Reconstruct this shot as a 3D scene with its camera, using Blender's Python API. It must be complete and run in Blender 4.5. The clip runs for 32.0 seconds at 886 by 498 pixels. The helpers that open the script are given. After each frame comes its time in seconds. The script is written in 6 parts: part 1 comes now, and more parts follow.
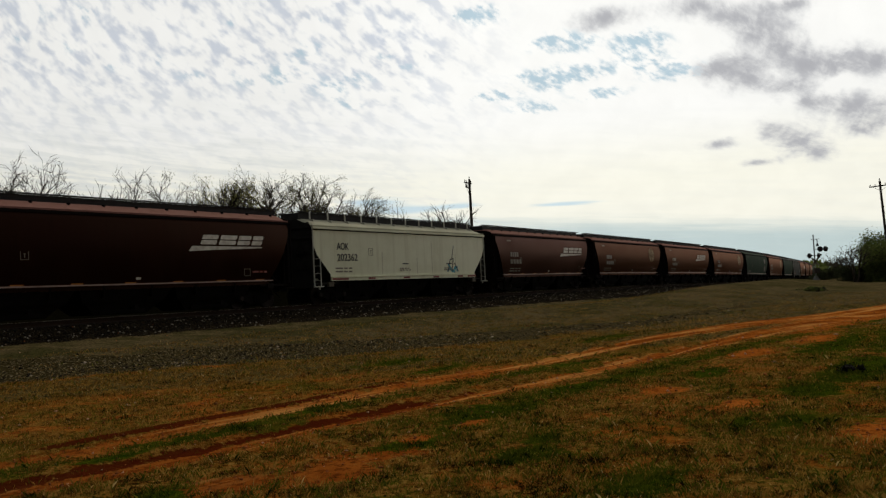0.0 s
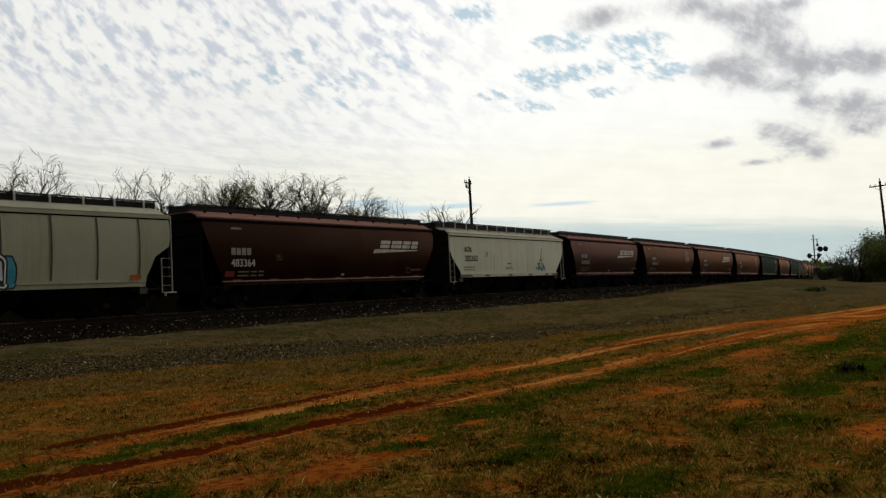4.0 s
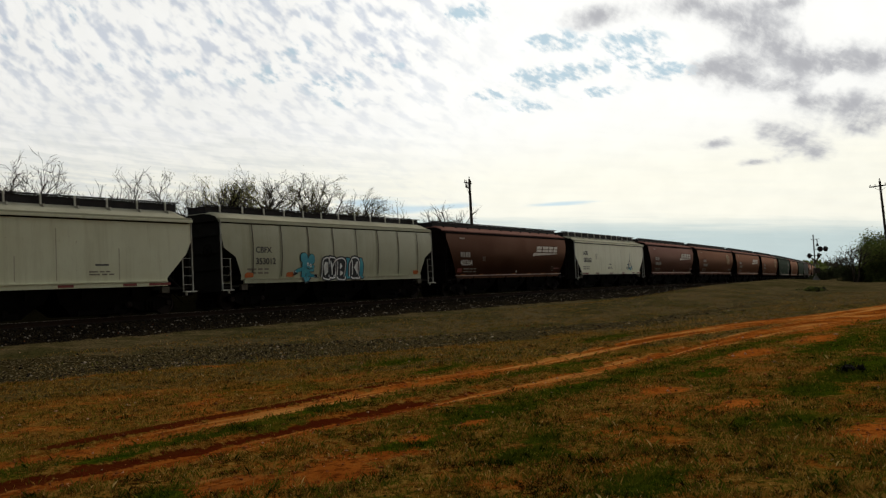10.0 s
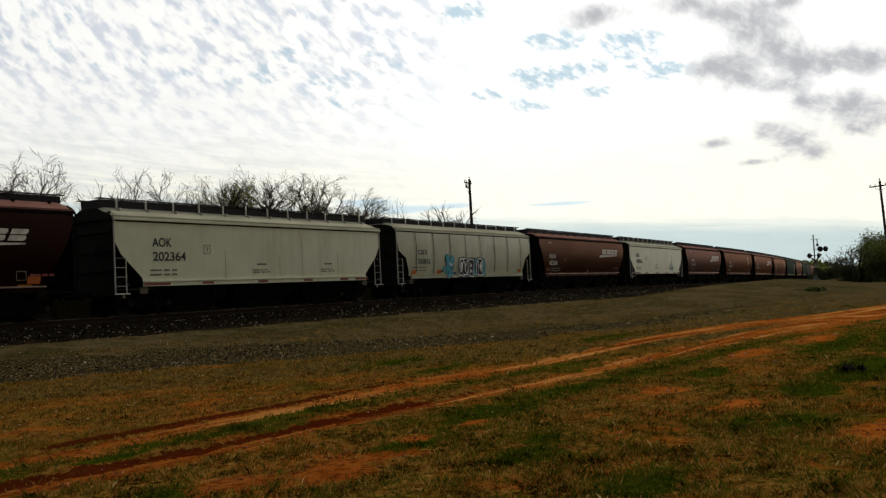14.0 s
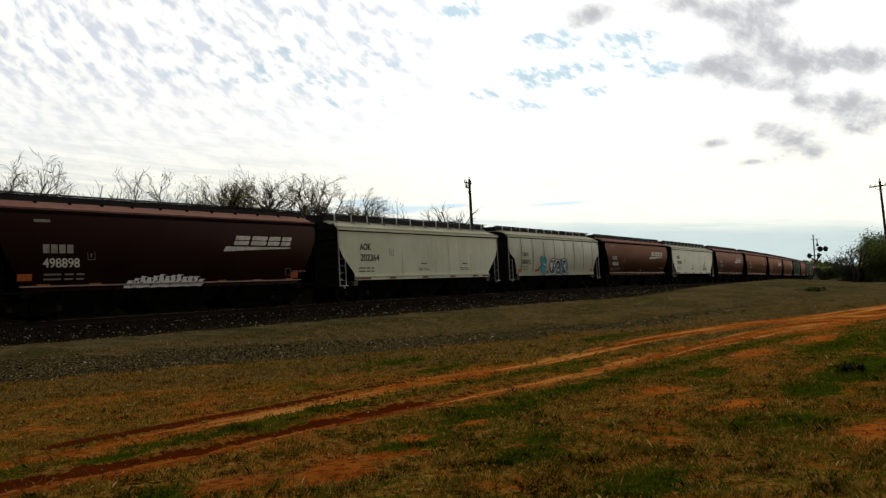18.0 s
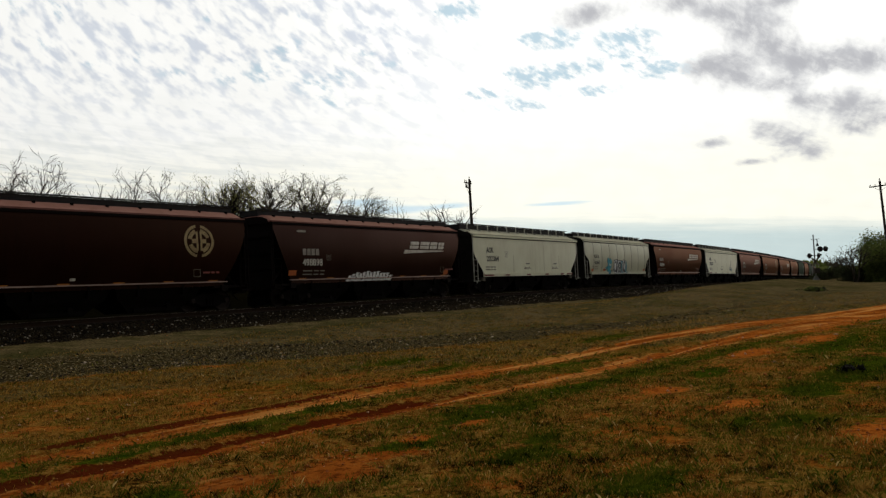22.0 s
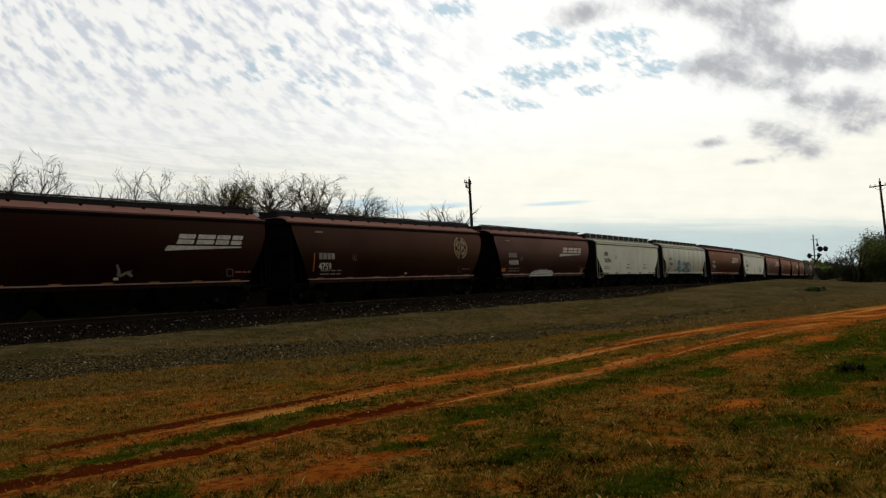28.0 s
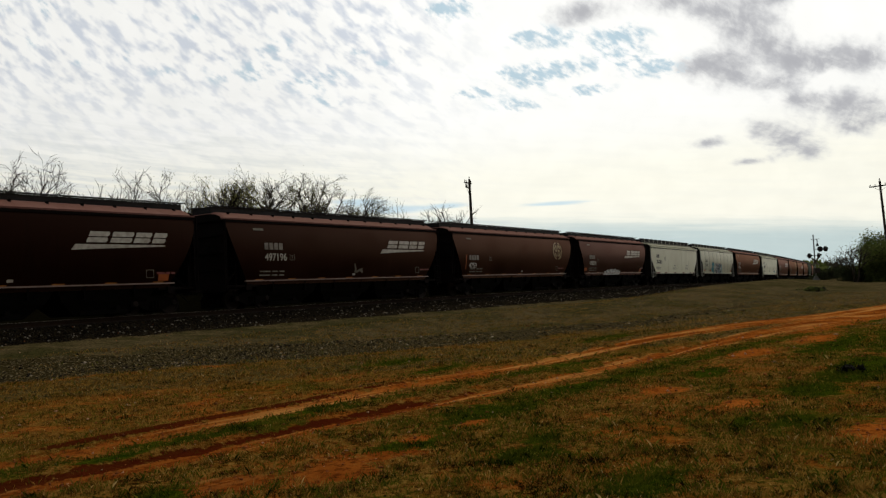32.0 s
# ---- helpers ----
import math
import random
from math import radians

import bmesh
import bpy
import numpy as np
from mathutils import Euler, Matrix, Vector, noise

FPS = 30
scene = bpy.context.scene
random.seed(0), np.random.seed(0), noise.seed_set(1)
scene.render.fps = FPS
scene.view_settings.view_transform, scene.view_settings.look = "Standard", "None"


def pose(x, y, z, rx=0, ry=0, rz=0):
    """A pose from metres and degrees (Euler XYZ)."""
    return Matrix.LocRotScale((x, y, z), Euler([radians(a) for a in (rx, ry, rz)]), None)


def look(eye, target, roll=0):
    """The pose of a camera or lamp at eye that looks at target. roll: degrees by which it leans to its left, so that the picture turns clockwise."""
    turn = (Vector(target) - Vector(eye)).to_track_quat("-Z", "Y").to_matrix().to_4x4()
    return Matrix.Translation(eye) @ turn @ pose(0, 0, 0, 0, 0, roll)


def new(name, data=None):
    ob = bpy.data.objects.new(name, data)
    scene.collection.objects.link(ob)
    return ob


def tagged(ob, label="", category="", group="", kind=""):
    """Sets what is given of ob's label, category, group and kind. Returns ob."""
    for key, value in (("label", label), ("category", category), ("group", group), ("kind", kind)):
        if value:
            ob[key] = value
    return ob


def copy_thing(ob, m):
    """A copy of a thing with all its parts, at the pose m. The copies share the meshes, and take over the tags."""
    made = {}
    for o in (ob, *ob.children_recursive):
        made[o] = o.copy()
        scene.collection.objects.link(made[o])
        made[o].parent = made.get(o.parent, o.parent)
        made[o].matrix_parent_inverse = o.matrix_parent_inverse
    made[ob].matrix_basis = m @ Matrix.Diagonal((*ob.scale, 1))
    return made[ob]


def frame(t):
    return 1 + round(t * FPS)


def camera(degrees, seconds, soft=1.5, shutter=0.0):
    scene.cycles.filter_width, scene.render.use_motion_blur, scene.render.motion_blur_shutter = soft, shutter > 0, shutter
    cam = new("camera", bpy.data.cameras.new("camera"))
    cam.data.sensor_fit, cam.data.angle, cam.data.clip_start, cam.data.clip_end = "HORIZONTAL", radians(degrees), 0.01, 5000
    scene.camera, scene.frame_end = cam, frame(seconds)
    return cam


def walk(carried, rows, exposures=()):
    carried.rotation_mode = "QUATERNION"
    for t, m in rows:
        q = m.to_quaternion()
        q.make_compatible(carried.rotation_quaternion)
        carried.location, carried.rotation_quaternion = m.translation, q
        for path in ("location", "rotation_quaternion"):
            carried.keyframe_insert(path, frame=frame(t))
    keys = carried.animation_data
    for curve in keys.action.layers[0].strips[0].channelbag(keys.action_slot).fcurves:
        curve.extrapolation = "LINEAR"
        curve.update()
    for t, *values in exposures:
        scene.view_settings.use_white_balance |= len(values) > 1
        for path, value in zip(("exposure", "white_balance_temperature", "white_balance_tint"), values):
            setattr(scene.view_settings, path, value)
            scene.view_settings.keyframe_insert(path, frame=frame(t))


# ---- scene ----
# camera: stands still on the field beside the railway
cam = camera(56.33, 32.0, soft=1.3)
EYE = (0.0, 0.0, 0.30)
VIEW = look(EYE, (0.0, math.cos(0.04794), 0.30 + math.sin(0.04794)), -3.006)
walk(cam, [(0.0, VIEW), (32.0, VIEW)], exposures=[(t, e, 6700, 7) for t, e in ((0.0, -0.16), (6.0, -0.11), (11.0, -0.08), (13.0, -0.02), (14.5, 0.05), (17.0, 0.11), (19.0, 0.09), (21.0, 0.03), (23.0, -0.03), (25.0, -0.07), (28.0, -0.09), (32.0, -0.10))])

# ---- daylight: high veiled sun beyond the train, bright broken cloud ----
SUN_ELEV, SUN_AZ = 47.0, 10.0       # degrees; azimuth from +y towards +x
world = bpy.data.worlds.new("sky")
scene.world = world
world.use_nodes = True
wn, wl = world.node_tree.nodes, world.node_tree.links
wn.clear()
sky = wn.new("ShaderNodeTexSky")
sky.sky_type = "NISHITA"
sky.sun_disc = False
sky.sun_elevation, sky.sun_rotation = radians(SUN_ELEV), radians(SUN_AZ)
sky.air_density, sky.dust_density, sky.ozone_density = 1.0, 1.5, 1.0
wb = wn.new("ShaderNodeBackground")
wb.inputs["Strength"].default_value = 0.007
wo = wn.new("ShaderNodeOutputWorld")
wl.new(sky.outputs[0], wb.inputs["Color"])
wl.new(wb.outputs[0], wo.inputs["Surface"])

sun_data = bpy.data.lights.new("sun", "SUN")
sun_data.energy, sun_data.angle, sun_data.color = 2.3, radians(0.6), (1.0, 0.90, 0.71)
sun = new("sun", sun_data)
_e, _a = radians(SUN_ELEV), radians(SUN_AZ)
sun.matrix_basis = look((200 * math.sin(_a) * math.cos(_e), 200 * math.cos(_a) * math.cos(_e), 200 * math.sin(_e)), (0, 0, 0))
# ---- small helpers ----
class Nodes:
    """Short hand for a node tree."""

    def __init__(self, name):
        self.m = bpy.data.materials.new(name)
        self.m.use_nodes = True
        self.t = self.m.node_tree
        self.t.nodes.clear()
        self.out = self.t.nodes.new("ShaderNodeOutputMaterial")

    def put(self, sock, v):
        if isinstance(v, bpy.types.NodeSocket):
            self.t.links.new(v, sock)
        elif v is not None:
            if isinstance(v, (tuple, list)) and len(v) == 3 and len(sock.default_value) == 4:
                v = (*v, 1.0)
            sock.default_value = v

    def node(self, kind, **ins):
        n = self.t.nodes.new(kind)
        for k, v in ins.items():
            self.put(n.inputs[k.replace("_", " ")], v)
        return n

    def math(self, op, a, b=0.0, c=0.0, clamp=False):
        n = self.t.nodes.new("ShaderNodeMath")
        n.operation, n.use_clamp = op, clamp
        for s, v in zip(n.inputs, (a, b, c)):
            self.put(s, v)
        return n.outputs[0]

    def mix(self, f, a, b, blend="MIX"):
        n = self.t.nodes.new("ShaderNodeMix")
        n.data_type, n.blend_type = "RGBA", blend
        self.put(n.inputs[0], f), self.put(n.inputs[6], a), self.put(n.inputs[7], b)
        return n.outputs[2]

    def ramp(self, f, lo, hi, a=0.0, b=1.0):
        n = self.t.nodes.new("ShaderNodeMapRange")
        n.interpolation_type = "SMOOTHSTEP"
        for s, v in zip(n.inputs, (f, lo, hi, a, b)):
            self.put(s, v)
        return n.outputs[0]

    def coords(self, scale=(1, 1, 1), rand=0.0, kind="Object", rot=(0, 0, 0)):
        c = self.t.nodes.new("ShaderNodeTexCoord").outputs[kind]
        if rand:
            r = self.t.nodes.new("ShaderNodeObjectInfo").outputs["Random"]
            v = self.t.nodes.new("ShaderNodeVectorMath")
            v.operation = "ADD"
            self.put(v.inputs[0], c)
            k = self.node("ShaderNodeCombineXYZ", X=self.math("MULTIPLY", r, rand), Y=self.math("MULTIPLY", r, rand * 0.7), Z=self.math("MULTIPLY", r, 3.1))
            self.put(v.inputs[1], k.outputs[0])
            c = v.outputs[0]
        m = self.t.nodes.new("ShaderNodeMapping")
        self.put(m.inputs["Vector"], c)
        m.inputs["Scale"].default_value, m.inputs["Rotation"].default_value = scale, rot
        return m.outputs[0]

    def noise(self, vec, scale, detail=4.0, rough=0.55, dist=0.0):
        n = self.node("ShaderNodeTexNoise", Vector=vec, Scale=scale, Detail=detail, Roughness=rough, Distortion=dist)
        return n.outputs["Fac"]

    def attr(self, name):
        n = self.t.nodes.new("ShaderNodeAttribute")
        n.attribute_name = name
        return n.outputs["Fac"]

    def bump(self, h, strength, dist=0.02):
        return self.node("ShaderNodeBump", Height=h, Strength=strength, Distance=dist).outputs[0]

    def surface(self, col, rough=0.6, metal=0.0, normal=None, spec=0.5):
        p = self.node("ShaderNodeBsdfPrincipled", Base_Color=col, Roughness=rough, Metallic=metal, Specular_IOR_Level=spec)
        if normal is not None:
            self.put(p.inputs["Normal"], normal)
        self.t.links.new(p.outputs[0], self.out.inputs["Surface"])
        return self.m


def plain(name, col, col2=None, rough=0.6, metal=0.0, scale=3.0, grain=60.0, bump=0.15, rand=7.0, spec=0.3):
    """A worn surface that varies between two colours at two scales."""
    n = Nodes(name)
    col2 = col2 or tuple(c * 0.7 for c in col)
    v = n.coords(rand=rand)
    big, fine = n.noise(v, scale, 5), n.noise(v, grain, 3)
    c = n.mix(n.ramp(big, 0.35, 0.7), col, col2)
    c = n.mix(n.math("MULTIPLY", n.ramp(fine, 0.45, 0.75), 0.35), c, tuple(x * 0.55 for x in col2))
    r = n.ramp(fine, 0.2, 0.8, max(rough - 0.12, 0.05), min(rough + 0.15, 1.0))
    return n.surface(c, r, metal, n.bump(fine, bump, 0.01), spec)


def car_paint(name, col, dust, streak, rust, rough=0.36, shine=0.30, tint=(1.0, 0.95, 0.80), face=0.002):
    """Old freight-car paint: blotches, streaks down the side, road dust near the sill, rust."""
    n = Nodes(name)
    v = n.coords(rand=31.0)
    blotch = n.noise(v, 0.55, 5, 0.6)
    runs = n.noise(n.coords((1.0, 1.0, 0.06), 31.0), 2.6, 6, 0.65)
    fine = n.noise(n.coords((1.0, 1.0, 0.15), 31.0), 16.0, 4)
    c = n.mix(n.ramp(blotch, 0.35, 0.7), col, dust)
    c = n.mix(n.math("MULTIPLY", n.ramp(runs, 0.48, 0.72), 0.55), c, streak)
    c = n.mix(n.math("MULTIPLY", n.ramp(fine, 0.55, 0.8), 0.20), c, tuple(x * 0.7 for x in streak))
    spots = n.noise(v, 5.5, 6, 0.7)
    c = n.mix(n.math("MULTIPLY", n.ramp(spots, 0.66, 0.74), 0.5), c, rust)
    wave = n.noise(n.coords((0.55, 1.0, 0.5), 31.0), 1.1, 2)
    h = n.math("ADD", n.math("MULTIPLY", wave, 1.0), n.math("MULTIPLY", fine, 0.12))
    nor = n.bump(h, 0.25, 0.05)
    d = n.node("ShaderNodeBsdfDiffuse", Color=c, Roughness=0.6, Normal=nor)
    g = n.node("ShaderNodeBsdfGlossy", Color=tint, Roughness=n.ramp(blotch, 0.3, 0.7, rough, rough + 0.2), Normal=nor)
    lw = n.node("ShaderNodeLayerWeight", Blend=0.35).outputs["Facing"]
    x = n.node("ShaderNodeMixShader", Fac=n.math("MULTIPLY_ADD", n.math("POWER", lw, 2.1), shine, face))
    n.t.links.new(d.outputs[0], x.inputs[1]), n.t.links.new(g.outputs[0], x.inputs[2])
    n.t.links.new(x.outputs[0], n.out.inputs["Surface"])
    return n.m


# one brown: sides near black for shade, roof pale for the sky's light
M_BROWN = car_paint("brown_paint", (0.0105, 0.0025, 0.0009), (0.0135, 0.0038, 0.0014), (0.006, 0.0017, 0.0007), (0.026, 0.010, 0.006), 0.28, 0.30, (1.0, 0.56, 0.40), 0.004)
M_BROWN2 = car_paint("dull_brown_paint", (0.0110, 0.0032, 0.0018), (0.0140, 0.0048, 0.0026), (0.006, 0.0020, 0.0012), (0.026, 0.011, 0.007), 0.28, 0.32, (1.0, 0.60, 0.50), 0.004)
M_ROOFBROWN = car_paint("skylit_brown_roof_paint", (0.26, 0.115, 0.095), (0.31, 0.155, 0.13), (0.19, 0.08, 0.06), (0.12, 0.05, 0.03), 0.62, 0.04)
M_DUSTROOF = car_paint("dust_grey_roof_paint", (0.40, 0.40, 0.31), (0.34, 0.34, 0.26), (0.27, 0.26, 0.19), (0.20, 0.12, 0.07), 0.6, 0.10)
M_WHITE = car_paint("grey_white_paint", (0.74, 0.75, 0.57), (0.67, 0.67, 0.49), (0.55, 0.54, 0.37), (0.26, 0.15, 0.07), 0.34, 0.80, (1.0, 0.97, 0.88))
M_BEIGE = car_paint("grey_beige_paint", (0.50, 0.51, 0.37), (0.45, 0.45, 0.31), (0.36, 0.35, 0.22), (0.24, 0.13, 0.06), 0.34, 0.75, (1.0, 0.97, 0.88))
M_GREEN = car_paint("dark_green_paint", (0.030, 0.060, 0.045), (0.04, 0.065, 0.05), (0.02, 0.04, 0.03), (0.07, 0.04, 0.02), 0.5, 0.06)
M_GREYCAR = car_paint("slate_grey_paint", (0.08, 0.08, 0.082), (0.10, 0.10, 0.098), (0.05, 0.05, 0.05), (0.06, 0.035, 0.02), 0.5, 0.06)
# ledge colour lightened as if it caught the sky's light
M_LEDGE = car_paint("lit_brown_ledge", (0.36, 0.25, 0.21), (0.42, 0.30, 0.26), (0.20, 0.12, 0.09), (0.14, 0.07, 0.05), 0.40, 0.75, (1.0, 0.90, 0.84), 0.01)
# end walls of the pale cars, much darker than their sides
M_ENDWALL = plain("dark_grey_end_wall", (0.018, 0.0165, 0.0135), (0.012, 0.011, 0.009), 0.8, 0.0, 2.0, 30.0, 0.1, spec=0.08)
M_POST = plain("pale_grey_steel_post", (0.50, 0.50, 0.44), (0.38, 0.37, 0.31), 0.6, 0.0, 4.0, 50.0, 0.05)
M_DIMLETTER = plain("faded_white_lettering", (0.30, 0.27, 0.23), (0.20, 0.17, 0.14), 0.6, 0.0, 4.0, 30.0, 0.05)
# grime plus the deep shade under the cars, in one near-black colour
M_SHADEGRIME = plain("shaded_grimy_black", (0.004, 0.0036, 0.0033), (0.007, 0.0055, 0.0045), 0.9, 0.0, 4.0, 50.0, spec=0.04)
# brown of car ends, frames and eaves with their shade put in
M_SHADEBROWN = plain("shaded_brown_steel", (0.009, 0.005, 0.004), (0.006, 0.004, 0.0035), 0.8, 0.0, 3.0, 40.0, spec=0.06)
M_STEEL = plain("bare_rail_steel", (0.30, 0.27, 0.25), (0.18, 0.13, 0.10), 0.35, 0.9, 5.0, 90.0)
M_RUSTRAIL = plain("rusty_rail_side", (0.028, 0.016, 0.010), (0.020, 0.013, 0.009), 0.9, 0.0, 6.0, 80.0, spec=0.08)
M_BLACKPLATE = plain("black_roof_walkway", (0.012, 0.011, 0.012), (0.020, 0.017, 0.016), 0.7, 0.1, 4.0, 60.0)
M_TIE = plain("creosoted_timber", (0.022, 0.016, 0.012), (0.036, 0.028, 0.021), 0.95, 0.0, 5.0, 60.0, 0.4, spec=0.08)
M_LETTER = plain("weathered_white_lettering", (0.60, 0.57, 0.50), (0.40, 0.35, 0.29), 0.55, 0.0, 4.0, 30.0, 0.05)
M_SEAM = plain("dirty_panel_seam", (0.10, 0.085, 0.06), (0.06, 0.05, 0.035), 0.8, 0.0, 3.0, 30.0, 0.05)
M_RUN = plain("dirt_run", (0.50, 0.48, 0.34), (0.42, 0.39, 0.26), 0.7, 0.0, 3.0, 30.0, 0.05)
M_INK = plain("black_lettering", (0.020, 0.022, 0.026), (0.035, 0.036, 0.04), 0.55, 0.0, 4.0, 40.0, 0.05)
M_FAINT = plain("faded_lettering", (0.15, 0.13, 0.10), (0.22, 0.19, 0.15), 0.6, 0.0, 4.0, 40.0, 0.05)
M_AMBER = plain("amber_reflective_tape", (0.44, 0.17, 0.025), (0.30, 0.11, 0.02), 0.35, 0.0, 8.0, 90.0, 0.05)
M_ORANGE = plain("orange_marking_paint", (0.52, 0.13, 0.025), (0.40, 0.10, 0.03), 0.5, 0.0, 8.0, 60.0, 0.05)
M_REDTAPE = plain("red_reflective_tape", (0.22, 0.035, 0.025), (0.16, 0.03, 0.025), 0.4, 0.0, 8.0, 60.0, 0.05)
M_TEAL = plain("teal_spray_paint", (0.040, 0.27, 0.36), (0.07, 0.37, 0.44), 0.5, 0.0, 3.0, 40.0, 0.04)
M_SPRAYWHITE = plain("white_spray_paint", (0.88, 0.89, 0.87), (0.76, 0.78, 0.77), 0.5, 0.0, 3.0, 40.0, 0.04)
M_EMBLEM = plain("yellowed_emblem_paint", (0.34, 0.25, 0.11), (0.24, 0.16, 0.07), 0.55, 0.0, 4.0, 40.0, 0.05)
M_BARK = plain("grey_bark", (0.034, 0.027, 0.020), (0.058, 0.046, 0.034), 0.95, 0.0, 4.0, 30.0, 0.5)
M_POLE = plain("weathered_pole_timber", (0.055, 0.042, 0.034), (0.035, 0.028, 0.024), 0.9, 0.0, 2.0, 40.0, 0.3)
M_GALV = plain("galvanised_steel", (0.30, 0.31, 0.31), (0.22, 0.23, 0.23), 0.5, 0.5, 5.0, 60.0, 0.1)
M_SIGNALBLACK = plain("matt_black_signal_paint", (0.018, 0.018, 0.019), (0.030, 0.030, 0.03), 0.6, 0.0, 5.0, 60.0, 0.1)
M_REDLENS = plain("unlit_red_lens", (0.16, 0.012, 0.010), (0.11, 0.01, 0.01), 0.12, 0.0, 5.0, 60.0, 0.02)
M_CERAMIC = plain("brown_insulator_glaze", (0.07, 0.045, 0.035), (0.05, 0.03, 0.025), 0.2, 0.0, 5.0, 60.0, 0.02)


def leaf_mat(name, a, b, glint=None, clump=None):
    n = Nodes(name)
    r = n.t.nodes.new("ShaderNodeNewGeometry").outputs["Random Per Island"]
    c = n.mix(r, a, b)
    if glint:
        c = n.mix(n.ramp(r, 0.955, 0.985), c, glint)
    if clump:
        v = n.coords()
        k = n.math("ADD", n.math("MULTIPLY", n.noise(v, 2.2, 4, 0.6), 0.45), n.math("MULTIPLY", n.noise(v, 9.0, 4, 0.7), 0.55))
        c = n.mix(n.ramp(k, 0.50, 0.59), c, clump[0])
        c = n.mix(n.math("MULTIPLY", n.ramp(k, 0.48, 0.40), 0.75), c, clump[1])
    d = n.node("ShaderNodeBsdfDiffuse", Color=c)
    t = n.node("ShaderNodeBsdfTranslucent", Color=c)
    x = n.node("ShaderNodeMixShader", Fac=0.45)
    n.t.links.new(d.outputs[0], x.inputs[1]), n.t.links.new(t.outputs[0], x.inputs[2])
    n.t.links.new(x.outputs[0], n.out.inputs["Surface"])
    return n.m


M_BUD = leaf_mat("fresh_spring_leaf", (0.20, 0.21, 0.055), (0.30, 0.28, 0.085))
M_OLIVE = leaf_mat("dull_olive_leaf", (0.13, 0.135, 0.05), (0.20, 0.19, 0.07))
M_DARKLEAF = leaf_mat("dark_evergreen_leaf", (0.060, 0.085, 0.022), (0.150, 0.170, 0.050))
M_BRUSH = leaf_mat("dark_far_brush_leaf", (0.020, 0.026, 0.012), (0.050, 0.056, 0.028))
M_THICKET = leaf_mat("thicket_leaf", (0.08, 0.11, 0.03), (0.17, 0.20, 0.055))
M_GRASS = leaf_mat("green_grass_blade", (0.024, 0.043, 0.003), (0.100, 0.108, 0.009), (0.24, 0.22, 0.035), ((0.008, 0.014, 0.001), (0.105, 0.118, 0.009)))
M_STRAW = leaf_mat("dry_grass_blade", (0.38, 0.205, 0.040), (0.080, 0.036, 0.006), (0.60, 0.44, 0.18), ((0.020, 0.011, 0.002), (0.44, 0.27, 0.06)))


# ---- mesh helpers ----
def box(bm, x0, x1, y0, y1, z0, z1):
    v = [bm.verts.new((x, y, z)) for x in (x0, x1) for y in (y0, y1) for z in (z0, z1)]
    for f in ((0, 1, 3, 2), (4, 6, 7, 5), (0, 4, 5, 1), (2, 3, 7, 6), (0, 2, 6, 4), (1, 5, 7, 3)):
        bm.faces.new([v[i] for i in f])
    return v


def loft(bm, rings, closed=True, caps=True):
    """Skin a list of rings of points."""
    vs = [[bm.verts.new(p) for p in r] for r in rings]
    n = len(vs[0])
    for a, b in zip(vs, vs[1:]):
        for i in range(n if closed else n - 1):
            j = (i + 1) % n
            bm.faces.new((a[i], a[j], b[j], b[i]))
    if caps and closed:
        bm.faces.new(vs[0][::-1])
        bm.faces.new(vs[-1])
    return vs


def ring(c, d, r, n):
    """A ring of n points of radius r about c, across the direction d."""
    d = Vector(d).normalized()
    u = d.orthogonal().normalized()
    w = d.cross(u)
    return [Vector(c) + r * (math.cos(2 * math.pi * i / n) * u + math.sin(2 * math.pi * i / n) * w) for i in range(n)]


def tube(bm, p, q, r, n=6, r2=None):
    p, q = Vector(p), Vector(q)
    loft(bm, [ring(p, q - p, r, n), ring(q, q - p, r if r2 is None else r2, n)])


def slab(bm, outline, y0, y1):
    """A plate with an outline in x and z, between y0 and y1."""
    loft(bm, [[(x, y0, z) for x, z in outline], [(x, y1, z) for x, z in outline]])


def part(name, bm, material, parent=None, label="", smooth=False):
    bmesh.ops.recalc_face_normals(bm, faces=bm.faces)
    me = bpy.data.meshes.new(name)
    bm.to_mesh(me)
    bm.free()
    me.materials.append(material)
    if smooth:
        for p in me.polygons:
            p.use_smooth = True
    ob = new(name, me)
    ob.parent = parent
    if label:
        ob["label"] = label
    return ob


def stuff_mesh(name, verts, faces, material):
    me = bpy.data.meshes.new(name)
    me.from_pydata(verts, [], faces)
    me.materials.append(material)
    return new(name, me)


def smooth01(x, a, b):
    t = np.clip((np.asarray(x, float) - a) / (b - a), 0, 1)
    return t * t * (3 - 2 * t)
# ---- the line of the railway: heading and height along it ----
def natural_spline(xs, ys):
    xs, ys = np.asarray(xs, float), np.asarray(ys, float)
    n, h = len(xs), np.diff(xs)
    a, b = np.eye(n), np.zeros(n)
    for i in range(1, n - 1):
        a[i, i - 1:i + 2] = h[i - 1], 2 * (h[i - 1] + h[i]), h[i]
        b[i] = 6 * ((ys[i + 1] - ys[i]) / h[i] - (ys[i] - ys[i - 1]) / h[i - 1])
    m = np.linalg.solve(a, b)

    def at(x):
        x = np.asarray(x, float)
        i = np.clip(np.searchsorted(xs, x) - 1, 0, n - 2)
        d, hh = x - xs[i], h[i]
        return (m[i] * (hh - d) ** 3 + m[i + 1] * d ** 3) / (6 * hh) + (ys[i] / hh - m[i] * hh / 6) * (hh - d) + (ys[i + 1] / hh - m[i + 1] * hh / 6) * d
    return at


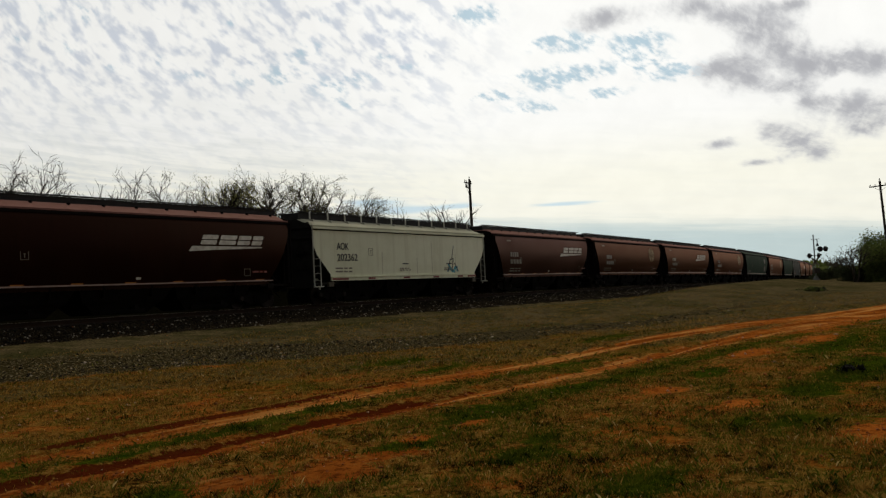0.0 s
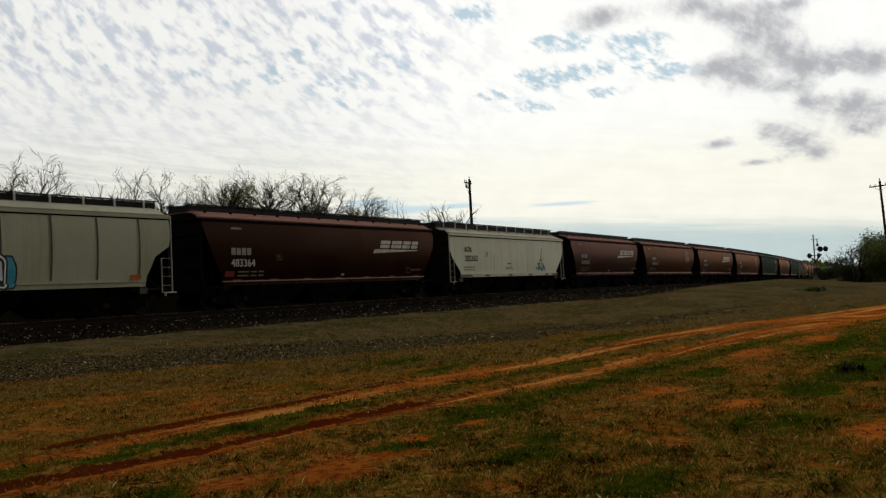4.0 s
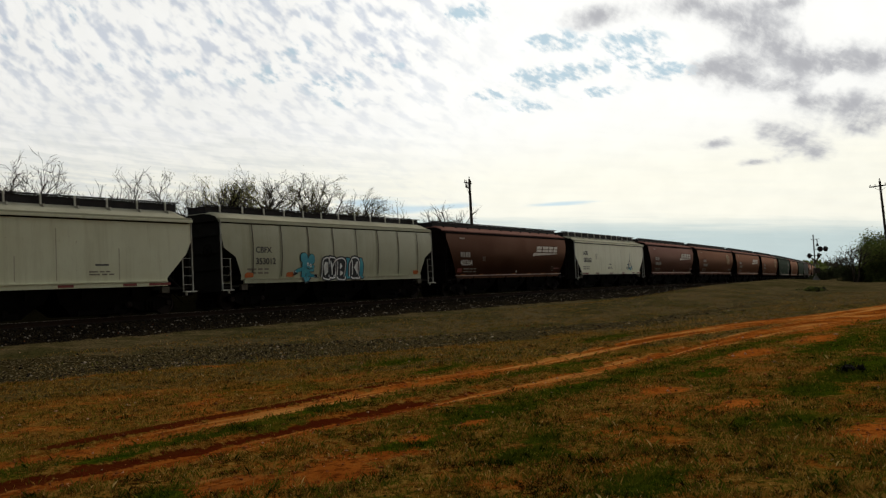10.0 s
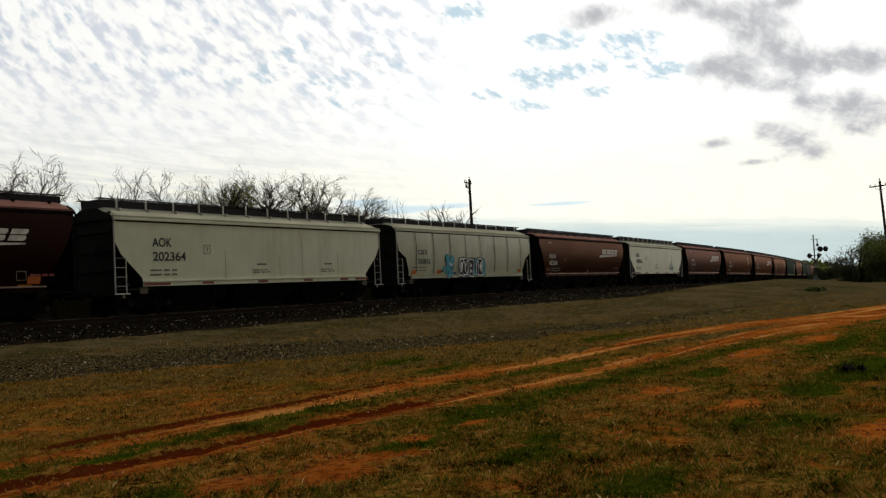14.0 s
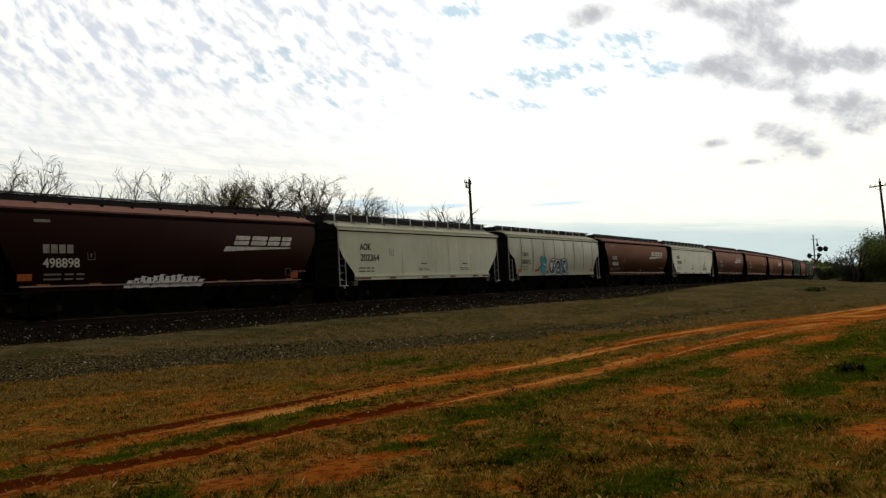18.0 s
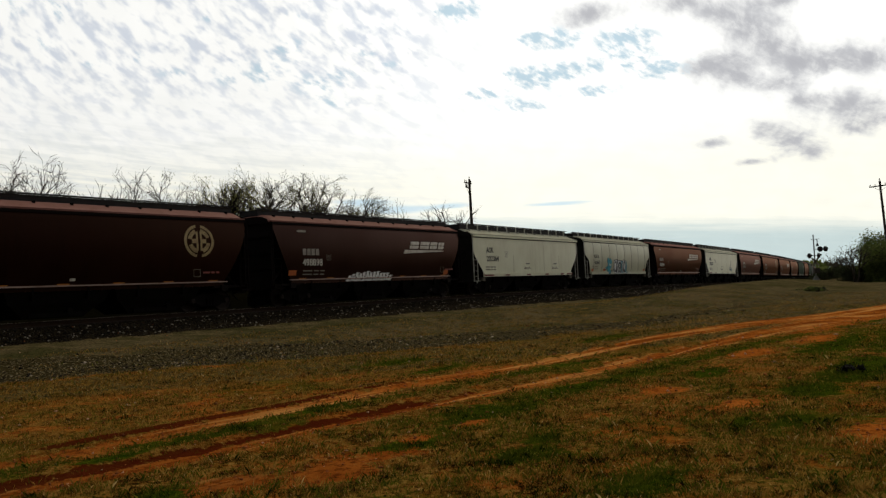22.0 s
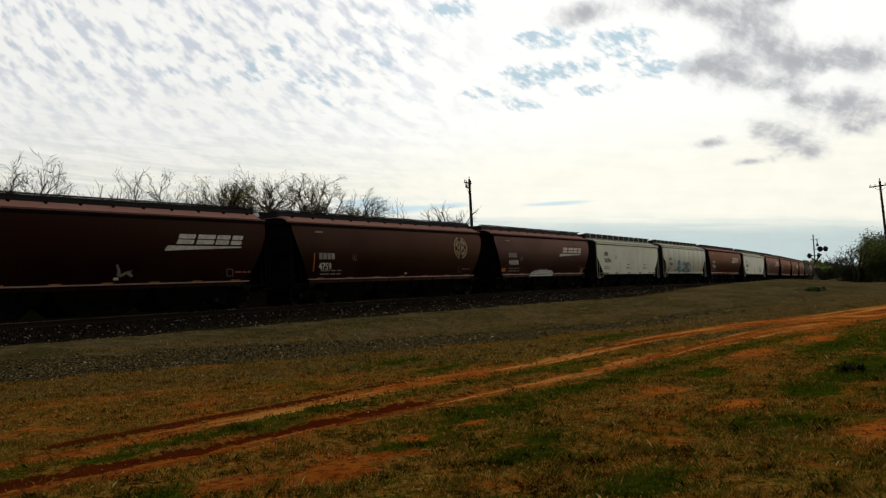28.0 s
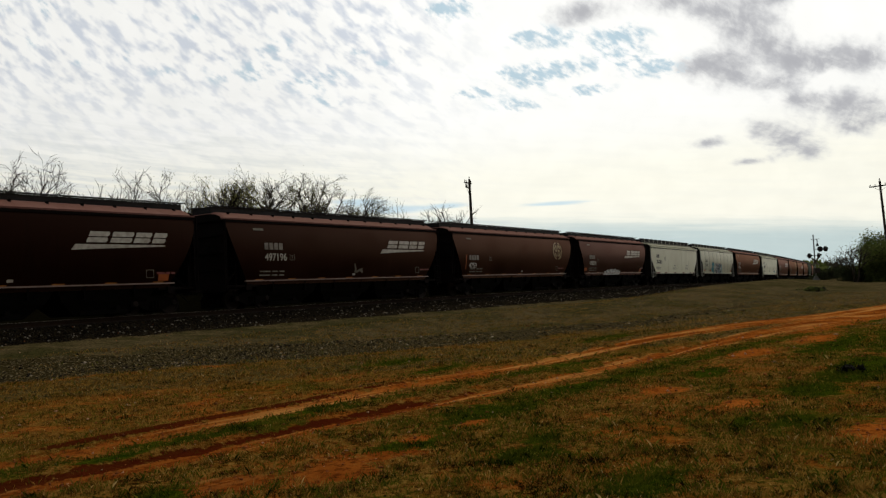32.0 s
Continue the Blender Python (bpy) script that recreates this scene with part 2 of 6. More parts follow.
STATIONS = [-60, -20, 20, 60, 100, 150, 220, 300]
heading_at = natural_spline(STATIONS, [0.9839, 0.9553, 0.9630, 0.9982, 1.0079, 1.0688, 1.1085, 1.1523])
level_at = natural_spline(STATIONS, [0.0, -0.069, -0.13, -0.271, -0.694, -1.482, -2.22, -2.962])
S = np.arange(-140, 420.1, 0.5)
_h = heading_at(np.clip(S, -60, 300))
_i0 = int(np.argmin(abs(S)))
TX, TY = np.cumsum(np.cos(_h)) * 0.5, np.cumsum(np.sin(_h)) * 0.5
TX, TY = TX - TX[_i0] - 24.457, TY - TY[_i0] + 16.805
TZ = level_at(np.clip(S, -60, 300))


def on_track(s, side=0.0, up=0.0):
    """A place s metres along the track; side: metres towards the field where the camera stands."""
    h = np.interp(s, S, _h)
    return (float(np.interp(s, S, TX) + np.sin(h) * side), float(np.interp(s, S, TY) - np.cos(h) * side), float(np.interp(s, S, TZ) + up))


def track_coords(x, y):
    """Along and across the track for arrays of places."""
    x, y = np.asarray(x, float), np.asarray(y, float)
    s, l = np.empty(x.shape), np.empty(x.shape)
    for k in range(0, len(x), 4000):
        q = slice(k, k + 4000)
        d = (x[q, None] - TX[None, ::4]) ** 2 + (y[q, None] - TY[None, ::4]) ** 2
        i = d.argmin(1) * 4
        c, n = np.cos(_h[i]), np.sin(_h[i])
        dx, dy = x[q] - TX[i], y[q] - TY[i]
        s[q], l[q] = S[i] + dx * c + dy * n, n * dx - c * dy
    return s, l


TRAVEL = natural_spline([0, 3, 6, 9, 12, 15, 18, 21, 24, 27, 30, 32], [0.0, 8.908, 17.94, 27.069, 36.302, 45.57, 55.057, 64.63, 74.40, 84.47, 94.58, 101.56])
# ---- ground: one sheet to the horizon ----
def noise2(x, y, f, seed=0.0):
    """Cheap smooth relief from a few crossed waves."""
    x, y = x * f + seed, y * f - seed * 1.7
    return (np.sin(x * 1.0 + 1.3 * np.sin(y * 0.7 + seed)) + np.sin(y * 1.1 + 1.1 * np.sin(x * 0.8)) + 0.6 * np.sin(1.9 * x + 2.3 * y + np.sin(y)) + 0.5 * np.sin(3.1 * x - 2.7 * y)) / 3.1


RUT_A = natural_spline([2, 5, 9, 11, 13, 16.5, 20, 24, 28, 31, 34, 40, 60], [20.60, 20.58, 20.66, 20.76, 21.02, 21.30, 21.48, 21.85, 23.05, 24.15, 25.0, 25.9, 26.5])
RUT_B = natural_spline([2, 4.5, 6, 8, 10, 12, 14, 16, 19, 21, 24.5, 28, 31, 36, 44, 60], [21.85, 22.0, 22.22, 22.32, 22.44, 22.76, 22.96, 23.1, 23.32, 23.6, 24.2, 25.0, 25.6, 26.4, 27.1, 27.5])


def rut_lines(s):
    """How far from the track the two wheel ruts of the dirt road run."""
    q = np.clip(s, 2, 60)
    return RUT_A(q) + 0.10 + 0.05 * np.sin(s * 0.9), RUT_B(q) + 0.05 * np.sin(s * 0.7 + 1)


def ground_level(x, y):
    x, y = np.asarray(x, float), np.asarray(y, float)
    s, l = track_coords(x, y)
    tz = np.interp(s, S, TZ)
    a = abs(l)
    r = np.hypot(x, y)
    rise = 0.95 * smooth01(s, 30, 62) * smooth01(l, 20, 11) * (0.2 + 0.8 * smooth01(s, 112, 80)) * smooth01(l, -40, 4)
    field = -1.32 + rise + 0.05 * noise2(x, y, 0.25) * smooth01(r, 3, 30) * smooth01(r, 60, 15) + 0.012 * noise2(x, y, 2.3, 4.0) * smooth01(r, 20, 8) + 0.25 * noise2(x, y, 0.02, 2.0) * smooth01(r, 150, 600)
    field = field + smooth01(l, -7.0, -13.0) * smooth01(s, 170, 120) * (2.75 + 0.15 * noise2(x, y, 0.6, 5.0))
    foot = 3.3 + np.clip((s - 12) * 0.08, 0, 3.2)
    drop = -0.68 - np.clip((s - 12) * 0.006, 0, 0.25)
    bed = np.where(a < 1.55, -0.21, -0.21 + (drop + 0.21) * np.clip((a - 1.55) / (foot - 1.55), 0, 1))
    w = smooth01(a, foot - 0.3, foot + 6.5)
    z = (tz + bed) * (1 - w) + field * w
    ra, rb = rut_lines(s)
    near = smooth01(s, 75, 45) * smooth01(s, -40, -20)
    for c in (ra, rb):
        z = z - near * (0.055 * np.exp(-((l - c) / 0.30) ** 4) - 0.020 * np.exp(-((l - c - 0.50) / 0.20) ** 2) - 0.026 * np.exp(-((l - c + 0.50) / 0.18) ** 2))
    return z, s, l


# places on the field, as (along, across, length, width) with the track for axis
BARE = [(6.1, 24.30, 0.95, 0.55), (5.3, 23.80, 0.65, 0.45), (8.7, 24.1, 0.50, 0.16), (7.6, 24.1, 0.3, 0.2), (9.4, 28.3, 0.7, 0.3), (17.5, 25.0, 1.3, 0.5), (20.9, 25.6, 1.6, 0.5), (11.9, 25.3, 0.6, 0.4), (10.9, 26.6, 0.5, 0.35), (27, 24.6, 6, 1.3), (36, 26.0, 8, 1.3)]
GREEN = [(7.3, 24.2, 0.8, 0.35), (9.5, 23.95, 1.5, 0.36), (7.0, 21.5, 1.0, 0.26), (8.9, 21.3, 0.9, 0.26), (11.6, 23.9, 1.2, 0.42), (9.8, 27.5, 0.5, 0.28), (19.5, 26.2, 3.0, 0.7), (15.1, 27.3, 2.6, 0.6), (12.3, 27.2, 0.9, 0.45), (7.3, 25.6, 0.5, 0.35), (5.6, 21.6, 0.5, 0.22), (25.0, 27.6, 4.0, 1.0), (14.0, 25.2, 0.9, 0.45), (4.8, 23.6, 0.5, 0.28), (6.6, 27.1, 0.5, 0.35), (21.7, 20.0, 2.0, 0.5), (15.3, 17.6, 1.4, 0.6), (13.9, 19.8, 1.2, 0.35), (32, 29.0, 7, 1.6), (21.5, 27.6, 5.0, 1.1), (9.6, 27.0, 0.45, 0.2), (8.0, 25.4, 0.4, 0.2)]


def patches(s, l, spots):
    m = np.zeros_like(s)
    for a, b, da, db in spots:
        m = np.maximum(m, np.exp(-((s - a) / da) ** 2 - ((l - b) / db) ** 2))
    return m


def cover(x, y, s, l):
    """Shares of ballast, gravel, bare earth and green growth."""
    wob = noise2(x, y, 1.1, 3.0) * 0.5 + noise2(x, y, 3.7, 8.0) * 0.3
    foot = 3.3 + np.clip((s - 14) * 0.05, 0, 3.0)
    ballast = smooth01(abs(l) + wob * 0.30, foot + 0.30, foot - 0.20)
    ra, rb = rut_lines(s)
    q = np.clip(s, 4, 30)
    # a strip of thin grass below the ballast, then a belt of gravel, then straw
    inner = 6.4 + 0.27 * (q - 12) + 0.55 * np.clip(q - 19, 0, 20)
    outer = np.maximum(inner + 0.5, np.minimum(10.3 + 0.63 * (q - 10), 17.5 + 0.2 * (q - 21)))
    strip = smooth01(l + wob * 0.5, foot - 0.1, foot + 0.6) * smooth01(l + wob * 0.9, inner + 0.8, inner - 0.8) * smooth01(s, 60, 30)
    gravel = smooth01(l + wob * 0.9, inner - 0.8, inner + 0.8) * smooth01(l + wob * 1.2, outer + 0.9, outer - 1.3)
    near = smooth01(s, 95, 55) * smooth01(s, -60, -30)
    wide = 0.46 + smooth01(s, 18, 32) * 0.80
    first = np.exp(-((l - ra - 0.04 + wob * 0.16) / (wide - 0.04)) ** 4)
    second = np.exp(-((l - rb - 0.12 + wob * 0.18) / (wide * 0.9 + 0.04)) ** 4)
    lane_mid = np.exp(-((l - (ra + rb) / 2) / 0.8) ** 4) * smooth01(s, 24, 30)
    dirt = np.maximum(np.maximum(first, second), lane_mid * 0.8) * near
    dirt = np.clip(np.maximum(dirt * 0.86, patches(s, l, BARE) * 0.92), 0, 1)
    ridge = np.exp(-((l - (ra + rb) / 2 - 0.02) / 0.34) ** 4) * smooth01(s, 26, 13) * smooth01(s, 2, 5) * (0.52 + 0.25 * noise2(x, y, 1.9, 7.0))
    verge = np.exp(-((l - rb - 1.15) / 0.50) ** 2) * smooth01(s, 7.6, 9.5) * smooth01(s, 36, 28) * 0.62
    green = np.clip(np.maximum(np.maximum(patches(s, l, GREEN) * 0.95, ridge), verge) + smooth01(l, 27.5, 36.0) * 0.15, 0, 1)
    damp = np.maximum(np.exp(-((l - ra + 0.42) / 0.13) ** 2) * (0.20 + 0.62 * smooth01(s, 14, 9)) * smooth01(s, 4.4, 6.0), np.exp(-((l - rb + 0.24) / 0.14) ** 2) * (0.15 + 0.62 * smooth01(s, 13.0, 9.0))) * near
    pale = smooth01(l + wob, 18.6 + 0.7 * (q - 12), 16.8 + 0.7 * (q - 12)) * smooth01(l + wob, outer - 0.5, outer + 0.9) * smooth01(s, 70, 30) * 0.60
    pale = np.maximum(pale, strip * 0.30)
    # far-side ground blackened to paint the shade seen beneath the cars
    far_shade = smooth01(l, -2.5, -4.5)
    lane = np.exp(-(((x - 22.0) * 0.938 - (y - 42.0) * 0.346) / 0.8) ** 4) * smooth01(y, 34, 42) * 0.5
    pale, dirt = np.maximum(pale, lane), dirt * (1 - 0.7 * lane)
    gravel, green = gravel * (1 - lane) * (1 - 0.55 * smooth01(s, 22, 48)), green * (1 - lane)
    edge = 16.8 + (ra - 17.3) * smooth01(s, 22, 28)
    dull = smooth01(s, 19, 27) * smooth01(l + wob * 1.2, edge + 0.9, edge - 0.9) * smooth01(l, 2, 6) * 0.85
    # worn reddish turf between the straw and the road
    worn = smooth01(l + wob * 1.5, ra - 5.2, ra - 2.2) * smooth01(l, ra + 0.2, ra - 0.4) * smooth01(s, 15, 9) * 0.55
    return ballast, gravel, np.maximum(dirt, worn * 0.48), green, damp, pale, far_shade, np.maximum(dull, smooth01(l, foot - 1.0, foot - 0.5) * smooth01(l + wob, outer + 0.6, outer - 0.6) * 0.75)


def build_ground():
    rad = [0.0, 0.7] + list(np.geomspace(1.4, 4.0, 12)) + list(np.geomspace(4.2, 50.0, 400)) + list(np.geomspace(51.0, 4700, 170))
    ang = np.radians(np.concatenate([np.linspace(-34, 34, 360), np.linspace(34, 46, 16)[1:], np.linspace(46, 326, 96)[1:-1]]))
    n = len(ang)
    xs = np.concatenate([[0.0]] + [r * np.sin(ang) for r in rad[1:]])
    ys = np.concatenate([[0.0]] + [r * np.cos(ang) for r in rad[1:]])
    z, s, l = ground_level(xs, ys)
    faces = [(0, 1 + i, 1 + (i + 1) % n) for i in range(n)]
    for k in range(len(rad) - 2):
        o, q = 1 + k * n, 1 + (k + 1) * n
        faces += [(o + i, q + i, q + (i + 1) % n, o + (i + 1) % n) for i in range(n)]
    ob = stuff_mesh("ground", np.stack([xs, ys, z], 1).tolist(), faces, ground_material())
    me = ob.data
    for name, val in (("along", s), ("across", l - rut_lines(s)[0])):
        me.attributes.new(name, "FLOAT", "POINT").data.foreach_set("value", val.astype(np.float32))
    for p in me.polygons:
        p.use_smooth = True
    for name, val in zip(("ballast", "gravel", "dirt", "green", "damp", "pale", "far_shade", "dull"), cover(xs, ys, s, l)):
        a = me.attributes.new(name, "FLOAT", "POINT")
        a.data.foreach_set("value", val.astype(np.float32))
    tagged(ob, "uneven field of dry grass, red earth ruts and trackside gravel", "ground", kind="structure")
    return ob


def ground_material():
    n = Nodes("field_ground")
    v = n.coords()
    f1, f2, f3, f4 = n.noise(v, 0.35, 4), n.noise(v, 1.6, 7, 0.68), n.noise(v, 9.0, 6, 0.7), n.noise(v, 45.0, 4, 0.7)
    vor = n.node("ShaderNodeTexVoronoi", Vector=v, Scale=30.0)
    sv = n.node("ShaderNodeSeparateColor", Color=vor.outputs["Color"]).outputs[0]
    f5 = n.noise(v, 20.0, 5, 0.75, 0.4)
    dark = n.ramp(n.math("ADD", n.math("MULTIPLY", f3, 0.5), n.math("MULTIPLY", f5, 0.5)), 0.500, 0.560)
    light = n.ramp(n.math("ADD", n.math("MULTIPLY", f3, 0.4), n.math("MULTIPLY", f4, 0.6)), 0.475, 0.40)
    straw = n.mix(n.ramp(f2, 0.38, 0.62), (0.135, 0.056, 0.011), (0.205, 0.112, 0.026))
    straw = n.mix(n.math("MULTIPLY", light, 0.6), straw, (0.40, 0.25, 0.09))
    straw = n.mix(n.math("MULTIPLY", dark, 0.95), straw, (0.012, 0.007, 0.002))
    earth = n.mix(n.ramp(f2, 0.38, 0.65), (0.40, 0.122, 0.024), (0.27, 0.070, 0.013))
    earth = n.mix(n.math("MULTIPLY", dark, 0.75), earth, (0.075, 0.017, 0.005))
    lanes = n.node("ShaderNodeCombineXYZ", X=n.math("MULTIPLY", n.attr("along"), 0.16), Y=n.math("MULTIPLY", n.attr("across"), 5.0)).outputs[0]
    streak = n.noise(lanes, 1.0, 6, 0.62, 0.15)
    soil = earth
    earth = n.mix(n.math("MULTIPLY", n.ramp(streak, 0.50, 0.62), 0.9), earth, (0.50, 0.245, 0.085))
    earth = n.mix(n.math("MULTIPLY", n.ramp(streak, 0.49, 0.39), 0.9), earth, (0.150, 0.034, 0.009))
    earth = n.mix(n.ramp(n.math("ABSOLUTE", n.math("SUBTRACT", n.attr("across"), 1.0)), 2.4, 1.7), soil, earth)
    # bare earth turns darker towards the near end of the road
    near_dark = n.math("MULTIPLY", n.ramp(n.math("ADD", n.attr("along"), n.math("MULTIPLY", f2, 5.0)), 13.0, 6.0), 0.60)
    earth = n.mix(near_dark, earth, n.mix(n.ramp(f3, 0.40, 0.60), (0.150, 0.042, 0.009), (0.075, 0.017, 0.005)))
    green = n.mix(n.ramp(f3, 0.42, 0.6), (0.018, 0.036, 0.002), (0.070, 0.086, 0.006))
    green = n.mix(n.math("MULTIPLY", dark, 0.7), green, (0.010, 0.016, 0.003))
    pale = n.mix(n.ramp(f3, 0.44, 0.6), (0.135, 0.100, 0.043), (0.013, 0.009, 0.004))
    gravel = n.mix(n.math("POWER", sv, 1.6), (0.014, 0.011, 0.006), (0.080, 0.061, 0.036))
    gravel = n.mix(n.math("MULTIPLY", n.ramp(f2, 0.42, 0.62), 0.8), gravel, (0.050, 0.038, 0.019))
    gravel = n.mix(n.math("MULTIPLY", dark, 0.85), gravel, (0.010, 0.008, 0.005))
    gravel = n.mix(n.math("MULTIPLY", n.ramp(sv, 0.93, 0.95), 0.8), gravel, (0.36, 0.30, 0.22))
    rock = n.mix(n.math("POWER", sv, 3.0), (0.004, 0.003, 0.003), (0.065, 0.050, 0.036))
    wob = n.math("MULTIPLY", n.math("SUBTRACT", n.math("ADD", n.math("MULTIPLY", f2, 1.3), n.math("MULTIPLY", f3, 0.7)), 1.0), 1.5)
    jit = lambda a, k=1.0, lo=0.40, hi=0.58: n.ramp(n.math("ADD", n.attr(a), n.math("MULTIPLY", wob, k)), lo, hi)
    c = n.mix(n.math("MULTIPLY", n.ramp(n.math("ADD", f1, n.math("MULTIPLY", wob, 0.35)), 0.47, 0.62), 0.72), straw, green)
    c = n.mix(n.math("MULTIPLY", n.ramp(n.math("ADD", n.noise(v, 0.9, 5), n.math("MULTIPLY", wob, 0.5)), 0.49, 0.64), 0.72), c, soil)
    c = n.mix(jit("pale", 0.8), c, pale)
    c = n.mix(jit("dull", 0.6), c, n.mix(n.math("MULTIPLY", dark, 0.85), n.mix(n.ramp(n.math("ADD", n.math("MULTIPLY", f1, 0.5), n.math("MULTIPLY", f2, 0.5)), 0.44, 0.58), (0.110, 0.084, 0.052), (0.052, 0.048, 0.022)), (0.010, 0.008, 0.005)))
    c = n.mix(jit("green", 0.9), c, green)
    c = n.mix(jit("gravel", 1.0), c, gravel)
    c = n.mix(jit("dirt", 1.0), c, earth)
    c = n.mix(n.math("MULTIPLY", jit("damp", 1.0), 0.92), c, n.mix(f3, (0.034, 0.005, 0.002), (0.085, 0.013, 0.005)))
    # ground beyond the track takes the painted under-car shade
    c = n.mix(n.attr("far_shade"), c, n.mix(n.ramp(f3, 0.4, 0.6), (0.008, 0.007, 0.004), (0.004, 0.0035, 0.002)))
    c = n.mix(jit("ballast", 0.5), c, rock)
    c = n.mix(1.0, c, (0.98, 0.96, 0.74), "MULTIPLY")
    h = n.math("ADD", n.math("MULTIPLY", f3, 0.7), n.math("MULTIPLY", f4, 0.35))
    h = n.math("ADD", h, n.math("MULTIPLY", n.math("MULTIPLY", sv, n.attr("ballast")), 1.2))
    return n.surface(c, 1.0, 0.0, n.bump(h, 1.0, 0.055), 0.0)


ground = build_ground()


# ---- rails and ties ----
def rail_strip(side, name, a, b, step=1.5):
    sec = [(-0.068, -0.172), (0.068, -0.172), (0.068, -0.158), (0.012, -0.14), (0.010, -0.045), (0.036, -0.035), (0.036, -0.006), (0.028, 0.0), (-0.028, 0.0), (-0.036, -0.006), (-0.036, -0.035), (-0.010, -0.045), (-0.012, -0.14), (-0.068, -0.158)]
    bm = bmesh.new()
    loft(bm, [[on_track(s, side + y, z) for y, z in sec] for s in np.arange(a, b, step)])
    return bm


def railway():
    base = tagged(new("railway_track"), "steel rails spiked to dark timber ties on ballast", "railway track", kind="structure")
    for side in (0.72, -0.72):
        r = part("rail", rail_strip(side, "rail", -55, 330), M_RUSTRAIL, base, "long rusty steel rail with a bright running surface")
        bm = bmesh.new()
        loft(bm, [[on_track(s, side - 0.026, 0.003), on_track(s, side + 0.026, 0.003), on_track(s, side + 0.026, -0.001), on_track(s, side - 0.026, -0.001)] for s in np.arange(-55, 330, 1.5)])
        part("running_surface", bm, M_STEEL, r, "polished rail head")
    bm = bmesh.new()
    v = box(bm, -0.115, 0.115, -1.3, 1.3, -0.33, -0.172)
    bmesh.ops.bevel(bm, geom=bm.edges[:], offset=0.012, segments=1, affect="EDGES")
    first = part("tie", bm, M_TIE, base)
    k = 0
    for s in np.arange(2.0, 96.0, 0.52):
        o = first if k == 0 else first.copy()
        if k:
            scene.collection.objects.link(o)
        o.parent = base
        o.matrix_basis = Matrix.Translation(on_track(s)) @ Euler((0, 0, float(np.interp(s, S, _h)) + random.uniform(-0.012, 0.012))).to_matrix().to_4x4()
        k += 1
    return base


railway()
# ---- cloud sheet: a high veil of small cells that drifts slowly ----
CLOUD_H, CLOUD_R = 300.0, 4750.0
# soft places on the sheet: x, y, reach across, reach along the line of sight
GREY_CLOUDS = [(194, 900, 35, 37), (284, 877, 28, 40), (340, 915, 27, 50), (389, 968, 31, 72), (448, 1039, 33, 83), (517, 1113, 35, 71), (570, 1127, 35, 68), (612, 1120, 27, 80), (390, 883, 22, 23), (391, 1130, 37, 47), (448, 1179, 38, 77), (528, 1235, 39, 57), (407, 1106, 29, 51), (612, 1330, 33, 57), (690, 1376, 46, 97), (784, 1447, 39, 137), (797, 1533, 33, 75), (628, 1532, 29, 94), (716, 1641, 39, 130), (817, 1764, 31, 108), (564, 1642, 34, 52), (725, 1859, 38, 51)]
BLUE_GAPS = [(148, 976, 27, 30), (174, 990, 20, 22), (250, 991, 27, 41), (259, 1060, 28, 41), (326, 1120, 30, 40), (361, 1147, 19, 18), (249, 1223, 29, 30), (178, 1110, 26, 33), (209, 1115, 23, 28), (134, 1130, 23, 34), (169, 1164, 20, 30), (159, 1290, 35, 36), (56, 873, 17, 28), (35, 874, 12, 14), (92, 1211, 29, 26)]
BLUE_RIPPLES = [(-195, 1055, 32, 88), (-138, 1120, 35, 70), (-146, 959, 23, 52), (-247, 1057, 21, 51), (-96, 1087, 22, 32), (-126, 1215, 25, 39), (-59, 996, 17, 27), (-34, 1048, 18, 24), (-341, 805, 15, 40), (-377, 791, 12, 32), (-402, 900, 14, 20), (-305, 1032, 21, 30), (-377, 980, 19, 23), (-319, 969, 13, 33), (-208, 853, 11, 17), (-122, 867, 12, 21), (-5, 1257, 8, 31), (-439, 864, 11, 23)]
FAR_STREAKS = [(-179, 2184, 89, 82), (-96, 2331, 112, 100), (47, 2308, 63, 49), (355, 2358, 112, 41)]


def sheet_spots(x, y, spots):
    """Soft union of the places."""
    m = np.ones_like(x)
    for cx, cy, a, b in spots:
        r = math.hypot(cx, cy)
        ux, uy = cx / r, cy / r
        dx, dy = x - cx, y - cy
        m = m * (1 - 0.94 * np.exp(-((dx * uy - dy * ux) / a) ** 2 - ((dx * ux + dy * uy) / b) ** 2))
    return 1 - m


